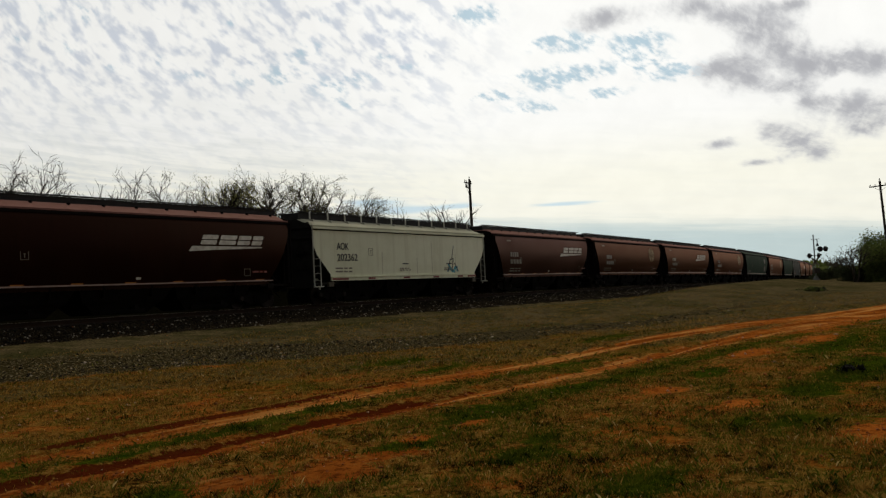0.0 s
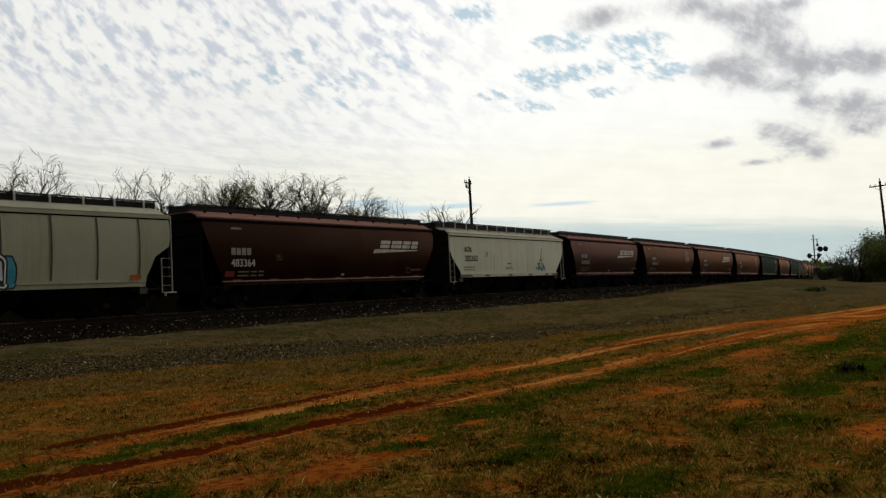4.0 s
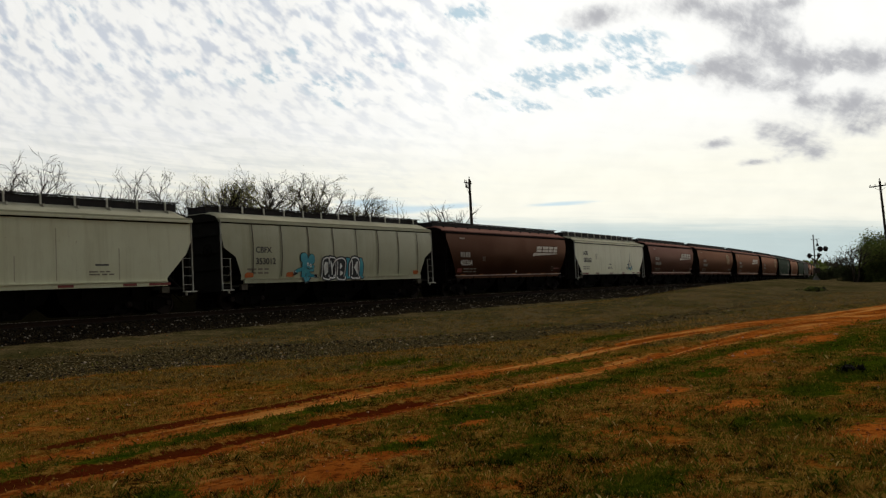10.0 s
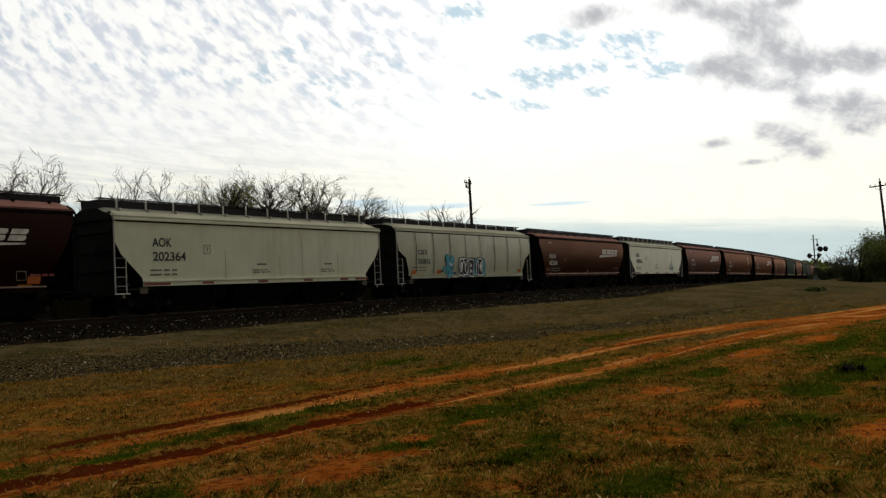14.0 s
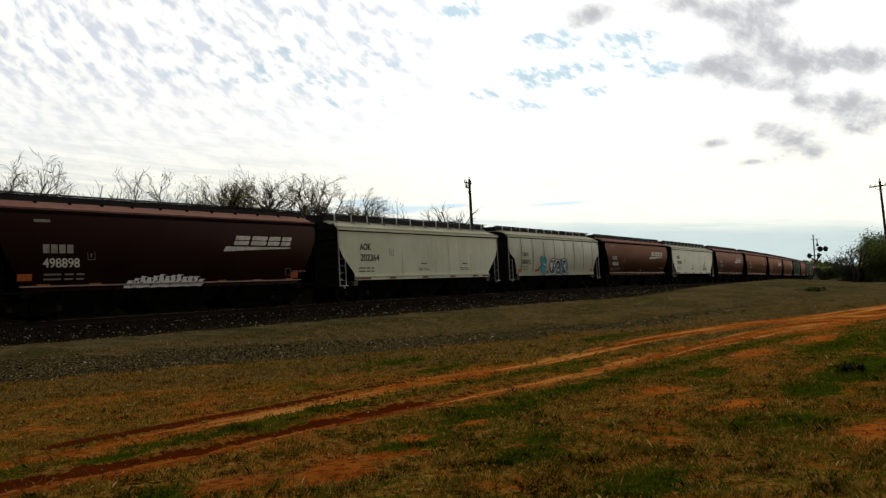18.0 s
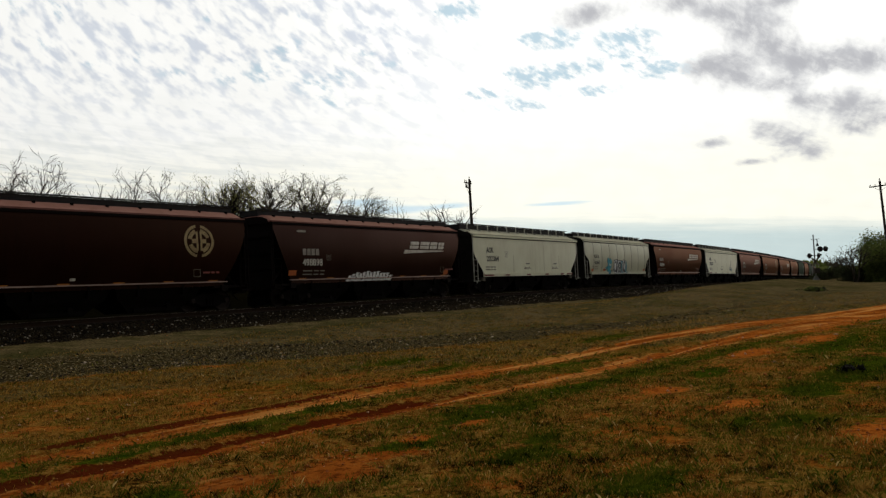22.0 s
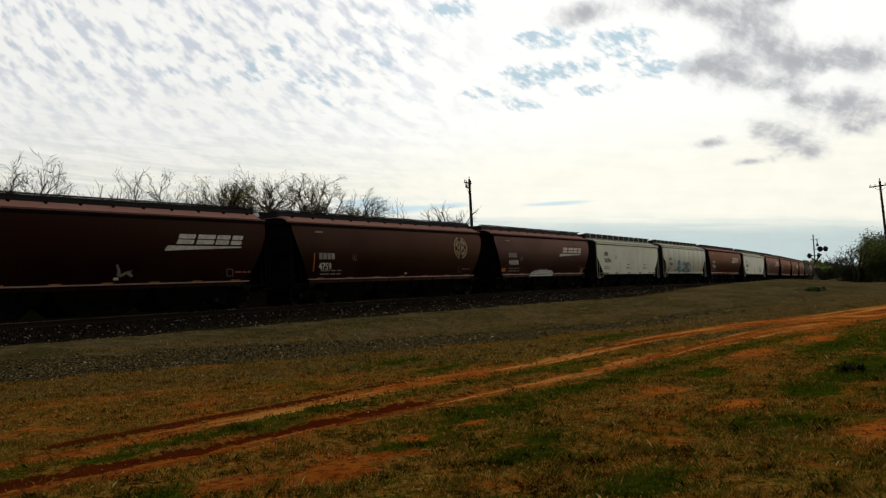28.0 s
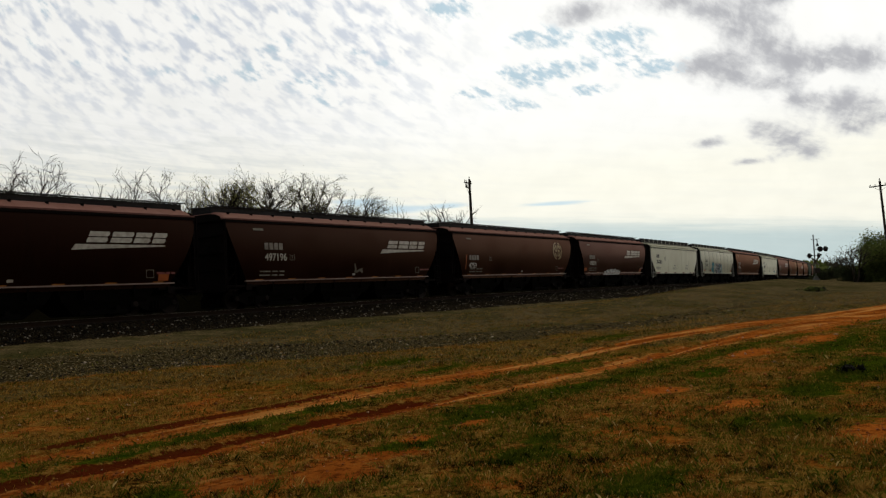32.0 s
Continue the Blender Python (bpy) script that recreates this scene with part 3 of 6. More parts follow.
def cloud_material():
    n = Nodes("veil_of_cloud")
    n.m.cycles.emission_sampling = "NONE"
    grey, blue, glow, thin, far = (n.attr(a) for a in ("grey", "blue", "glow", "thin", "far"))

    flat = n.node("ShaderNodeCombineXYZ", X=n.attr("sweep"), Y=n.attr("climb")).outputs[0]

    def stretched(a, b, turn=0.62):
        """Coordinates along and across the ripple rows, which run aslant."""
        r = n.t.nodes.new("ShaderNodeMapping")
        n.put(r.inputs["Vector"], flat)
        r.inputs["Rotation"].default_value = (0, 0, turn)
        m = n.t.nodes.new("ShaderNodeMapping")
        n.put(m.inputs["Vector"], r.outputs[0])
        m.inputs["Scale"].default_value = (1 / a, 1 / b, 0)
        return m.outputs[0]

    bend = n.node("ShaderNodeTexNoise", Vector=stretched(120, 80), Scale=1.0, Detail=2.0).outputs["Color"]

    def warped(a, b, turn, k):
        w = n.t.nodes.new("ShaderNodeVectorMath")
        w.operation = "MULTIPLY_ADD"
        n.put(w.inputs[0], bend), n.put(w.inputs[1], (k, k, 0.0)), n.put(w.inputs[2], stretched(a, b, turn))
        return w.outputs[0]

    # small cells in rows that run aslant, flatter towards the horizon
    cells = n.noise(warped(36, 21, 0.66, 1.0), 1.0, 2, 0.5)
    rows = n.noise(warped(150, 26, 0.74, 0.8), 1.0, 2, 0.5)
    fine = n.noise(warped(17, 9, 0.55, 1.5), 1.0, 4, 0.6)
    puff = n.noise(warped(56, 62, 0.45, 0.8), 1.0, 7, 0.55)
    streaks = n.noise(warped(210, 22, 0.16, 0.6), 1.0, 4, 0.6)
    broad = n.noise(stretched(300, 200), 1.0, 3, 0.6)
    d = n.math("ADD", n.math("MULTIPLY", cells, 0.54), n.math("ADD", n.math("MULTIPLY", rows, 0.28), n.math("MULTIPLY", fine, 0.18)))
    d = n.math("ADD", d, n.math("MULTIPLY", n.math("SUBTRACT", broad, 0.5), 0.10))
    gap = n.math("MULTIPLY", n.ramp(d, 0.55, 0.39), n.attr("ripple"))
    ragged = n.math("ADD", n.math("MULTIPLY", cells, 0.55), n.math("MULTIPLY", fine, 0.45))
    clear = n.ramp(n.math("SUBTRACT", ragged, n.math("MULTIPLY", blue, 0.15)), 0.48, 0.29)
    clear = n.math("MULTIPLY", clear, n.ramp(blue, 0.05, 0.60))
    lumps = n.math("ADD", n.math("MULTIPLY", n.math("SUBTRACT", puff, 0.5), 2.4), n.math("MULTIPLY", n.math("SUBTRACT", fine, 0.5), 0.5))
    g = n.ramp(n.math("ADD", grey, lumps), 0.10, 1.10)
    g = n.math("MULTIPLY", g, n.ramp(grey, 0.02, 0.35))
    cov = n.math("MAXIMUM", n.math("SUBTRACT", 1.0, clear), g)
    white = n.mix(far, (1.0, 1.0, 1.01), (1.0, 0.985, 0.90))
    white = n.mix(n.math("MULTIPLY", n.ramp(streaks, 0.42, 0.62), n.attr("veil")), white, (0.76, 0.79, 0.80))
    white = n.mix(n.math("MULTIPLY", n.ramp(n.math("ADD", n.attr("haze"), n.math("MULTIPLY", n.math("SUBTRACT", streaks, 0.5), 1.2)), 0.15, 0.9), n.ramp(n.attr("haze"), 0.0, 0.3)), white, (0.64, 0.78, 0.87))
    white = n.mix(n.ramp(n.math("ADD", n.attr("low"), n.math("MULTIPLY", n.math("SUBTRACT", streaks, 0.5), 0.6)), 0.05, 0.95), white, (0.57, 0.68, 0.705))
    body = n.mix(gap, white, (0.54, 0.60, 0.73))
    body = n.mix(g, body, n.mix(n.ramp(n.math("ADD", grey, n.math("MULTIPLY", lumps, 0.5)), 0.4, 1.2), (0.64, 0.65, 0.69), (0.44, 0.445, 0.49)))
    body = n.mix(cov, (0.53, 0.68, 0.80), body)
    strength = n.math("MULTIPLY", glow, n.ramp(puff, 0.3, 0.7, 0.99, 1.03))
    em = n.node("ShaderNodeEmission", Color=body, Strength=strength)
    tr = n.t.nodes.new("ShaderNodeBsdfTransparent")
    mx = n.node("ShaderNodeMixShader", Fac=n.math("MULTIPLY", n.ramp(cov, 0.0, 1.0, 0.90, 0.96), n.math("SUBTRACT", 1.0, thin)))
    n.t.links.new(tr.outputs[0], mx.inputs[1]), n.t.links.new(em.outputs[0], mx.inputs[2])
    n.t.links.new(mx.outputs[0], n.out.inputs["Surface"])
    return n.m


def cloud_sheet():
    rad = np.concatenate([np.linspace(0, 560, 10)[1:], np.geomspace(600, CLOUD_R, 190)])
    ang = np.radians(np.concatenate([np.linspace(-42, 42, 180), np.linspace(42, 318, 60)[1:-1]]))
    n = len(ang)
    xs = np.concatenate([[0.0]] + [r * np.sin(ang) for r in rad])
    ys = np.concatenate([[0.0]] + [r * np.cos(ang) for r in rad])
    rr = np.hypot(xs, ys)
    zs = CLOUD_H * (1 - (rr / CLOUD_R) ** 2)
    faces = [(0, 1 + i, 1 + (i + 1) % n) for i in range(n)]
    for k in range(len(rad) - 1):
        o, q = 1 + k * n, 1 + (k + 1) * n
        faces += [(o + i, q + i, q + (i + 1) % n, o + (i + 1) % n) for i in range(n)]
    ob = stuff_mesh("backdrop", np.stack([xs, ys, zs], 1).tolist(), faces, cloud_material())
    for p in ob.data.polygons:
        p.use_smooth = True
    # brightness falls off away from the sun, as in any backlit veil; the veil thins overhead
    e, a = radians(SUN_ELEV), radians(SUN_AZ)
    elev = np.arctan2(zs, rr + 1e-6)
    az = np.arctan2(xs, ys)
    c = np.sin(elev) * math.sin(e) + np.cos(elev) * math.cos(e) * np.cos(az - a)
    deg = np.degrees(elev)
    values = dict(
        sweep=1464 * np.tan(np.clip(az, -1.3, 1.3)), climb=-1464 * 0.30 * np.log(np.maximum(rr, 50.0)),
        grey=sheet_spots(xs, ys, [(a, b, c * 1.15, d * 1.15) for a, b, c, d in GREY_CLOUDS]), blue=np.maximum(sheet_spots(xs, ys, [(a, b, c * 1.3, d * 1.25) for a, b, c, d in BLUE_GAPS]), 0.55 * sheet_spots(xs, ys, BLUE_RIPPLES)), haze=sheet_spots(xs, ys, FAR_STREAKS),
        glow=(0.05 + 1.08 * smooth01(c, -0.40, 0.90)) * (1 - 0.10 * smooth01(np.degrees(az), 3, -14)), thin=0.48 * smooth01(deg, 20, 28), far=smooth01(deg, 11.5, 6.5), low=smooth01(deg + 0.078 * np.degrees(az), 6.0, 3.5) * 0.95,
        ripple=smooth01(np.degrees(az), 8, -3) * (0.14 + 0.62 * smooth01(deg, 9, 16.5)), veil=smooth01(deg, 15, 8) * (0.10 + 0.55 * smooth01(np.degrees(az), 4, -18)))
    for name, val in values.items():
        at = ob.data.attributes.new(name, "FLOAT", "POINT")
        at.data.foreach_set("value", np.asarray(val, np.float32))
    return tagged(ob, "bright veil of rippled white cloud with pale blue gaps", "sky", kind="structure")


clouds = cloud_sheet()
# ---- covered hopper cars ----
PROFILES = {   # height above rail, half width
    "smooth": [(1.14, 1.30), (1.32, 1.365), (1.7, 1.465), (2.1, 1.535), (2.5, 1.575), (2.9, 1.58), (3.3, 1.55), (3.6, 1.50), (3.85, 1.43), (4.0, 1.36)],
    "flat": [(1.30, 1.50), (1.46, 1.50), (1.9, 1.51), (2.4, 1.515), (2.9, 1.515), (3.4, 1.51), (3.86, 1.50)],
    "ribbed": [(1.28, 1.41), (1.5, 1.46), (1.9, 1.515), (2.3, 1.55), (2.7, 1.565), (3.1, 1.56), (3.5, 1.53), (3.8, 1.48), (3.98, 1.42)],
}


def half_width(kind, z):
    zs, ys = zip(*PROFILES[kind])
    return float(np.interp(z, zs, ys))


def end_inset(kind, z):
    """How far the side sheet is cut back at the car's end."""
    if kind == "smooth":
        return 0.10 + 1.25 * max(0.0, (3.75 - z) / 2.6) ** 1.45
    if kind == "flat":
        return 0.06 + 1.2 * max(0.0, min(1.0, (2.66 - z) / 1.22))
    return 0.08 + 0.72 * max(0.0, min(1.0, (2.75 - z) / 0.45)) + 0.36 * max(0.0, min(1.0, (2.3 - z) / 0.8))


def side_shell(kind, half, side):
    """One bowed or flat side, with the panel seams of its kind."""
    bm = bmesh.new()
    prof = PROFILES[kind]
    cols = 46
    rows_ = []
    for z, w in prof:
        xe = half - end_inset(kind, z)
        row = []
        for i in range(cols + 1):
            x = xe * (2 * i / cols - 1)
            y = w
            if kind == "ribbed":
                f = ((x + 6.1) / 1.78) % 1.0
                y = w - 0.035 * math.exp(-((min(f, 1 - f)) / 0.035) ** 2) + 0.012 * math.sin(math.pi * f)
            elif kind == "flat":
                f = ((x + 5.9) / 2.35) % 1.0
                y = w - 0.010 * math.exp(-((min(f, 1 - f)) / 0.03) ** 2)
            row.append((x, side * y, z))
        rows_.append(row)
    inner = [[(x * 0.995, y - side * 0.03, z) for x, y, z in r] for r in rows_]
    a, b = loft(bm, rows_, closed=False), loft(bm, inner, closed=False)
    rim = lambda *vs: bm.faces.new([bm.verts.new(v.co) for v in vs])   # corners of its own: a hard edge
    for k in (0, -1):
        for i in range(cols):
            rim(a[k][i], a[k][i + 1], b[k][i + 1], b[k][i])
    for j in range(len(rows_) - 1):
        for i in (0, -1):
            rim(a[j][i], a[j + 1][i], b[j + 1][i], b[j][i])
    return bm


def roof_skin(kind, half):
    eave, w = PROFILES[kind][-1]
    top = 4.36 if kind != "flat" else 4.30
    sec = [(-w - 0.035, eave - 0.05), (-w - 0.045, eave + 0.02), (-w * 0.92, eave + 0.09), (-0.95, eave + 0.24 + 0.02), (-0.52, top), (0.52, top), (0.95, eave + 0.26), (w * 0.92, eave + 0.09), (w + 0.045, eave + 0.02), (w + 0.035, eave - 0.05), (w * 0.9, eave - 0.08), (-w * 0.9, eave - 0.08)]
    bm = bmesh.new()
    xs = [-half, -half + 0.25] + list(np.linspace(-half + 1.2, half - 1.2, 9)) + [half - 0.25, half]
    rings = []
    for i, x in enumerate(xs):
        drop = 0.10 if i in (0, len(xs) - 1) else 0.0
        rings.append([(x, y, z - drop * (z > eave + 0.05)) for y, z in sec])
    loft(bm, rings)
    return bm


def eave_strip(kind, half, side):
    eave, w = PROFILES[kind][-1]
    bm = bmesh.new()
    box(bm, -half, half, *sorted((side * (w + 0.01), side * (w + 0.12))), eave - 0.16, eave - 0.055)
    return bm


def walkway(half):
    bm = bmesh.new()
    box(bm, -half + 0.05, half - 0.05, -0.60, 0.60, 4.24, 4.575)
    return bm


def walkway_plank(half, y):
    bm = bmesh.new()
    box(bm, -half - 0.05, half + 0.05, y - 0.038, y + 0.038, 4.60, 4.63)
    return bm


def ladder(half, end, side, kind, paint, car):
    """Corner ladder: two stiles, with rungs and a foot step on them."""
    bm = bmesh.new()
    x0, x1 = end * (half - 0.02), end * (half - 0.50)
    y = side * 1.53
    box(bm, min(x0, x0 - end * 0.032), max(x0, x0 - end * 0.032), y - 0.03, y + 0.03, 0.86, 3.9)
    box(bm, min(x1, x1 - end * 0.026), max(x1, x1 - end * 0.026), y - 0.025, y + 0.025, 0.86, 2.25 if kind != "smooth" else 2.0)
    stiles = part("ladder", bm, paint, car)
    for z in np.arange(1.15, 2.3, 0.36):
        bm = bmesh.new()
        tube(bm, (x0, y, z), (x1, y, z), 0.010, 5)
        part("rung", bm, paint, stiles)
    bm = bmesh.new()
    box(bm, min(x0, x1) - 0.03, max(x0, x1) + 0.12, y - 0.09, y + 0.05, 0.84, 0.89)
    tube(bm, (x1 + end * 0.12, y, 0.84), (x1 + end * 0.12, y, 0.72), 0.045, 8)
    part("foot_step", bm, paint, stiles)


def end_sheet(kind, half, end):
    """Sloping end of the hopper between the two sides."""
    bm = bmesh.new()
    rings = []
    for z, w in PROFILES[kind]:
        x = end * (half - end_inset(kind, z) - 0.03)
        rings.append([(x, -w + 0.01, z), (x, w - 0.01, z), (x - end * 0.03, w - 0.01, z), (x - end * 0.03, -w + 0.01, z)])
    loft(bm, rings)
    return bm


def end_frame(half, end, paint, car):
    """End platform with its beam, the posts and the slanting braces that stand on it."""
    bm = bmesh.new()
    box(bm, *sorted((end * half, end * (half - 1.9))), -1.42, 1.42, 0.98, 1.07)
    box(bm, *sorted((end * (half + 0.02), end * (half - 0.12))), -1.5, 1.5, 0.82, 1.12)
    frame_ = part("end_frame", bm, paint, car)
    for y in (-1.15, -0.35, 0.35, 1.15):
        bm = bmesh.new()
        box(bm, *sorted((end * (half - 0.06), end * (half - 0.16))), y - 0.05, y + 0.05, 1.05, 4.05)
        part("end_post", bm, paint, frame_)
    for y in (-1.0, 1.0):
        bm = bmesh.new()
        tube(bm, (end * (half - 0.3), y, 1.05), (end * (half - 1.75), y * 0.9, 2.3), 0.05, 6)
        part("brace", bm, paint, frame_)


def bulkhead(kind, half, end, paint, car):
    """Upright end plate behind the corner posts, stiffened across."""
    eave, w = PROFILES[kind][-1]
    bm = bmesh.new()
    box(bm, *sorted((end * (half - 0.10), end * (half - 0.05))), -1.40, 1.40, 1.05, eave - 0.06)
    plate = part("bulkhead", bm, paint, car)
    for z in (1.8, 2.55, 3.3):
        bm = bmesh.new()
        box(bm, *sorted((end * (half - 0.05), end * (half + 0.01))), -1.36, 1.36, z - 0.05, z + 0.05)
        part("stiffener", bm, paint, plate)


def hopper_bay(xc, w):
    """A tapering hopper under the car, open on either side of it near the rails."""
    bm = bmesh.new()
    loft(bm, [[(xc - k * w, -y, z), (xc + k * w, -y, z), (xc + k * w, y, z), (xc - k * w, y, z)] for k, y, z in ((1.0, 1.36, 1.2), (0.86, 1.12, 0.62), (0.74, 1.0, 0.46), (0.55, 0.80, 0.10))])
    for x in (xc - w * 0.5, xc + w * 0.5):
        box(bm, x - 0.03, x + 0.03, -1.38, -1.0, 0.75, 1.2)
    return bm


def outlet_gate(xc):
    bm = bmesh.new()
    box(bm, xc - 1.0, xc + 1.0, -0.95, 0.95, 0.14, 0.30)
    tube(bm, (xc + 0.35, -1.25, 0.34), (xc + 0.35, 1.25, 0.34), 0.05, 8)
    tube(bm, (xc + 0.35, -1.32, 0.34), (xc + 0.35, -1.25, 0.34), 0.11, 8)
    return bm


def centre_sill(full):
    bm = bmesh.new()
    box(bm, -full + 0.9, full - 0.9, -0.28, 0.28, 0.72, 1.08)
    return bm


def side_sill(kind, half, side):
    bm = bmesh.new()
    if kind == "smooth":
        h = half - 1.30
        box(bm, -h, h, *sorted((side * 1.28, side * 1.36)), 1.06, 1.20)
        box(bm, -h, h, *sorted((side * 1.28, side * 1.42)), 1.20, 1.225)
    else:
        h = half - 1.28
        box(bm, -h, h, *sorted((side * 1.46, side * 1.55)), 1.13, 1.30)
        box(bm, -h, h, *sorted((side * 1.46, side * 1.60)), 1.30, 1.335)
    return bm


def lathe(bm, prof, n, flip=1.0):
    """Turn a profile of (across, radius) about the axle."""
    loft(bm, [[(r * math.cos(2 * math.pi * i / n), flip * y, r * math.sin(2 * math.pi * i / n)) for i in range(n)] for y, r in prof])


def wheelset_mesh():
    bm = bmesh.new()
    lathe(bm, [(-1.02, 0.075), (1.02, 0.075)], 10)
    for f in (-1, 1):
        lathe(bm, [(0.655, 0.10), (0.665, 0.36), (0.65, 0.40), (0.65, 0.485), (0.68, 0.485), (0.695, 0.462), (0.79, 0.455), (0.79, 0.40), (0.745, 0.37), (0.735, 0.15), (0.79, 0.11)], 28, f)
        lathe(bm, [(0.95, 0.115), (1.10, 0.115), (1.12, 0.09)], 12, f)
        for k in range(3):
            a = 2 * math.pi * k / 3
            box(bm, 0.055 * math.cos(a) - 0.014, 0.055 * math.cos(a) + 0.014, *sorted((f * 1.115, f * 1.14)), 0.055 * math.sin(a) - 0.014, 0.055 * math.sin(a) + 0.014)
    bmesh.ops.recalc_face_normals(bm, faces=bm.faces)
    me = bpy.data.meshes.new("wheelset")
    bm.to_mesh(me), bm.free()
    me.materials.append(M_WHEEL)
    return me


# wheel and truck colours darkened for the shade under the cars
M_WHEEL = plain("shaded_rust_wheel_steel", (0.011, 0.006, 0.004), (0.016, 0.008, 0.005), 0.9, 0.0, 5.0, 50.0)
M_TRUCK = plain("shaded_cast_truck", (0.0060, 0.0045, 0.0038), (0.0040, 0.0032, 0.0028), 0.9, 0.0, 5.0, 50.0, spec=0.04)
WHEELSET = wheelset_mesh()
SPINNING = []


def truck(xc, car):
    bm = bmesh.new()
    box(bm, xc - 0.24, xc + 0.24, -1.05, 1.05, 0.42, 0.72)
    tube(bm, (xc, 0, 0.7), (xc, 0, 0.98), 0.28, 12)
    base = part("truck", bm, M_TRUCK, car, "rusty two-axle truck, darkened for the shade under the car")
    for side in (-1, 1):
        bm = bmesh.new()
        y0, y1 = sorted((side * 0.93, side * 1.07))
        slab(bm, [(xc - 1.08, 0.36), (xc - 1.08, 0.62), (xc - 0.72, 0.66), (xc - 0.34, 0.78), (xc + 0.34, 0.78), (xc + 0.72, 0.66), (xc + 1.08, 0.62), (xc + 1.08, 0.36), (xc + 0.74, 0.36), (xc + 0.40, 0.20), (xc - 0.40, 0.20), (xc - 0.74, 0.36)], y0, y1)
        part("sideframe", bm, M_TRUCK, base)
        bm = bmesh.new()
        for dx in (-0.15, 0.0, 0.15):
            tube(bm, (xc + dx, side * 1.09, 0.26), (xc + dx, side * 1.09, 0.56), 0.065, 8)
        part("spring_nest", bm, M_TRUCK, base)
    # solid block for the brake beams, closing the view under the truck
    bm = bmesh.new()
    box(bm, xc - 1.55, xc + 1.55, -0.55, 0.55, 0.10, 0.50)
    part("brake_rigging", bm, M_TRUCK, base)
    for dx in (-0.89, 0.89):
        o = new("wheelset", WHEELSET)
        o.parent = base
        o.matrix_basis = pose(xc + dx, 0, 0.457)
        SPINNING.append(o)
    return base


def coupler(full, end):
    bm = bmesh.new()
    x = end * (full - 1.0)
    box(bm, *sorted((x, end * (full - 0.22))), -0.08, 0.08, 0.80, 0.96)
    loft(bm, [[(end * (full - 0.28), -0.16, 0.72), (end * (full - 0.28), 0.16, 0.72), (end * (full - 0.28), 0.16, 1.02), (end * (full - 0.28), -0.16, 1.02)], [(end * (full + 0.02), -0.10, 0.72), (end * (full + 0.02), 0.13, 0.72), (end * (full + 0.02), 0.13, 1.02), (end * (full + 0.02), -0.10, 1.02)]])
    tube(bm, (end * (full - 0.75), -0.25, 0.8), (end * (full - 0.3), -0.25, 0.42), 0.025, 6)
    return bm


def brake_wheel(half, end):
    bm = bmesh.new()
    c = Vector((end * (half + 0.06), -0.75, 2.6))
    pts = ring(c, (1, 0, 0), 0.27, 16)
    for a, b in zip(pts, pts[1:] + pts[:1]):
        tube(bm, a, b, 0.016, 5)
    for k in range(0, 16, 4):
        tube(bm, c, pts[k], 0.013, 5)
    return bm


# ---- lettering and marks; all lie on the side that faces the field ----
def lettering(name, text, x, z, size, kind, material, car, label="", wide=1.0):
    """Characters whose capitals stand size metres high, the first at x, their foot at z."""
    cu = bpy.data.curves.new(name, "FONT")
    cu.body, cu.size, cu.extrude = text, size / 0.69, 0.003
    cu.offset = 0.022 * size
    tmp = new("lettering_source", cu)
    me = bpy.data.meshes.new_from_object(tmp.evaluated_get(bpy.context.evaluated_depsgraph_get()))
    bpy.data.objects.remove(tmp)
    y = -max(half_width(kind, z), half_width(kind, z + size)) - 0.012
    me.transform(Matrix.Translation((x, y, z)) @ Matrix.Rotation(radians(90), 4, "X") @ Matrix.Diagonal((wide, 1, 1, 1)))
    me.materials.clear()
    me.materials.append(material)
    ob = new(name, me)
    ob.parent = car
    if label:
        ob["label"] = label
    return ob


def decal(name, outline, kind, material, car, label="", lift=0.010, bend=True):
    """A flat mark with an outline in x and z, following the side's bow."""
    bm = bmesh.new()
    zs = [z for _, z in outline]
    pts = [(x, -half_width(kind, z) - lift, z) for x, z in outline]
    f = bm.faces.new([bm.verts.new(p) for p in pts])
    if bend and max(zs) - min(zs) > 0.12:
        bmesh.ops.triangulate(bm, faces=[f])
        for z in list(np.arange(min(zs) + 0.1, max(zs) - 0.02, 0.12)) + ([1.337, 1.345] if kind == "ribbed" else []):
            r = bmesh.ops.bisect_plane(bm, geom=bm.verts[:] + bm.edges[:] + bm.faces[:], plane_co=(0, 0, z), plane_no=(0, 0, 1))
        for v in bm.verts:
            v.co.y = -half_width(kind, v.co.z) - lift
    if kind == "ribbed":   # paint that runs down over the side sill
        for v in bm.verts:
            if v.co.z < 1.341:
                v.co.y = -1.602 - lift * 0.1
    return part(name, bm, material, car, label)


def stroke(pts, w):
    """Outline of a line of width w through pts."""
    left, right = [], []
    for k, (x, z) in enumerate(pts):
        ax, az = pts[max(k - 1, 0)]
        bx, bz = pts[min(k + 1, len(pts) - 1)]
        m = math.hypot(bx - ax, bz - az) or 1.0
        ox, oz = -(bz - az) / m * w / 2, (bx - ax) / m * w / 2
        left.append((x + ox, z + oz))
        right.append((x - ox, z - oz))
    return left + right[::-1]


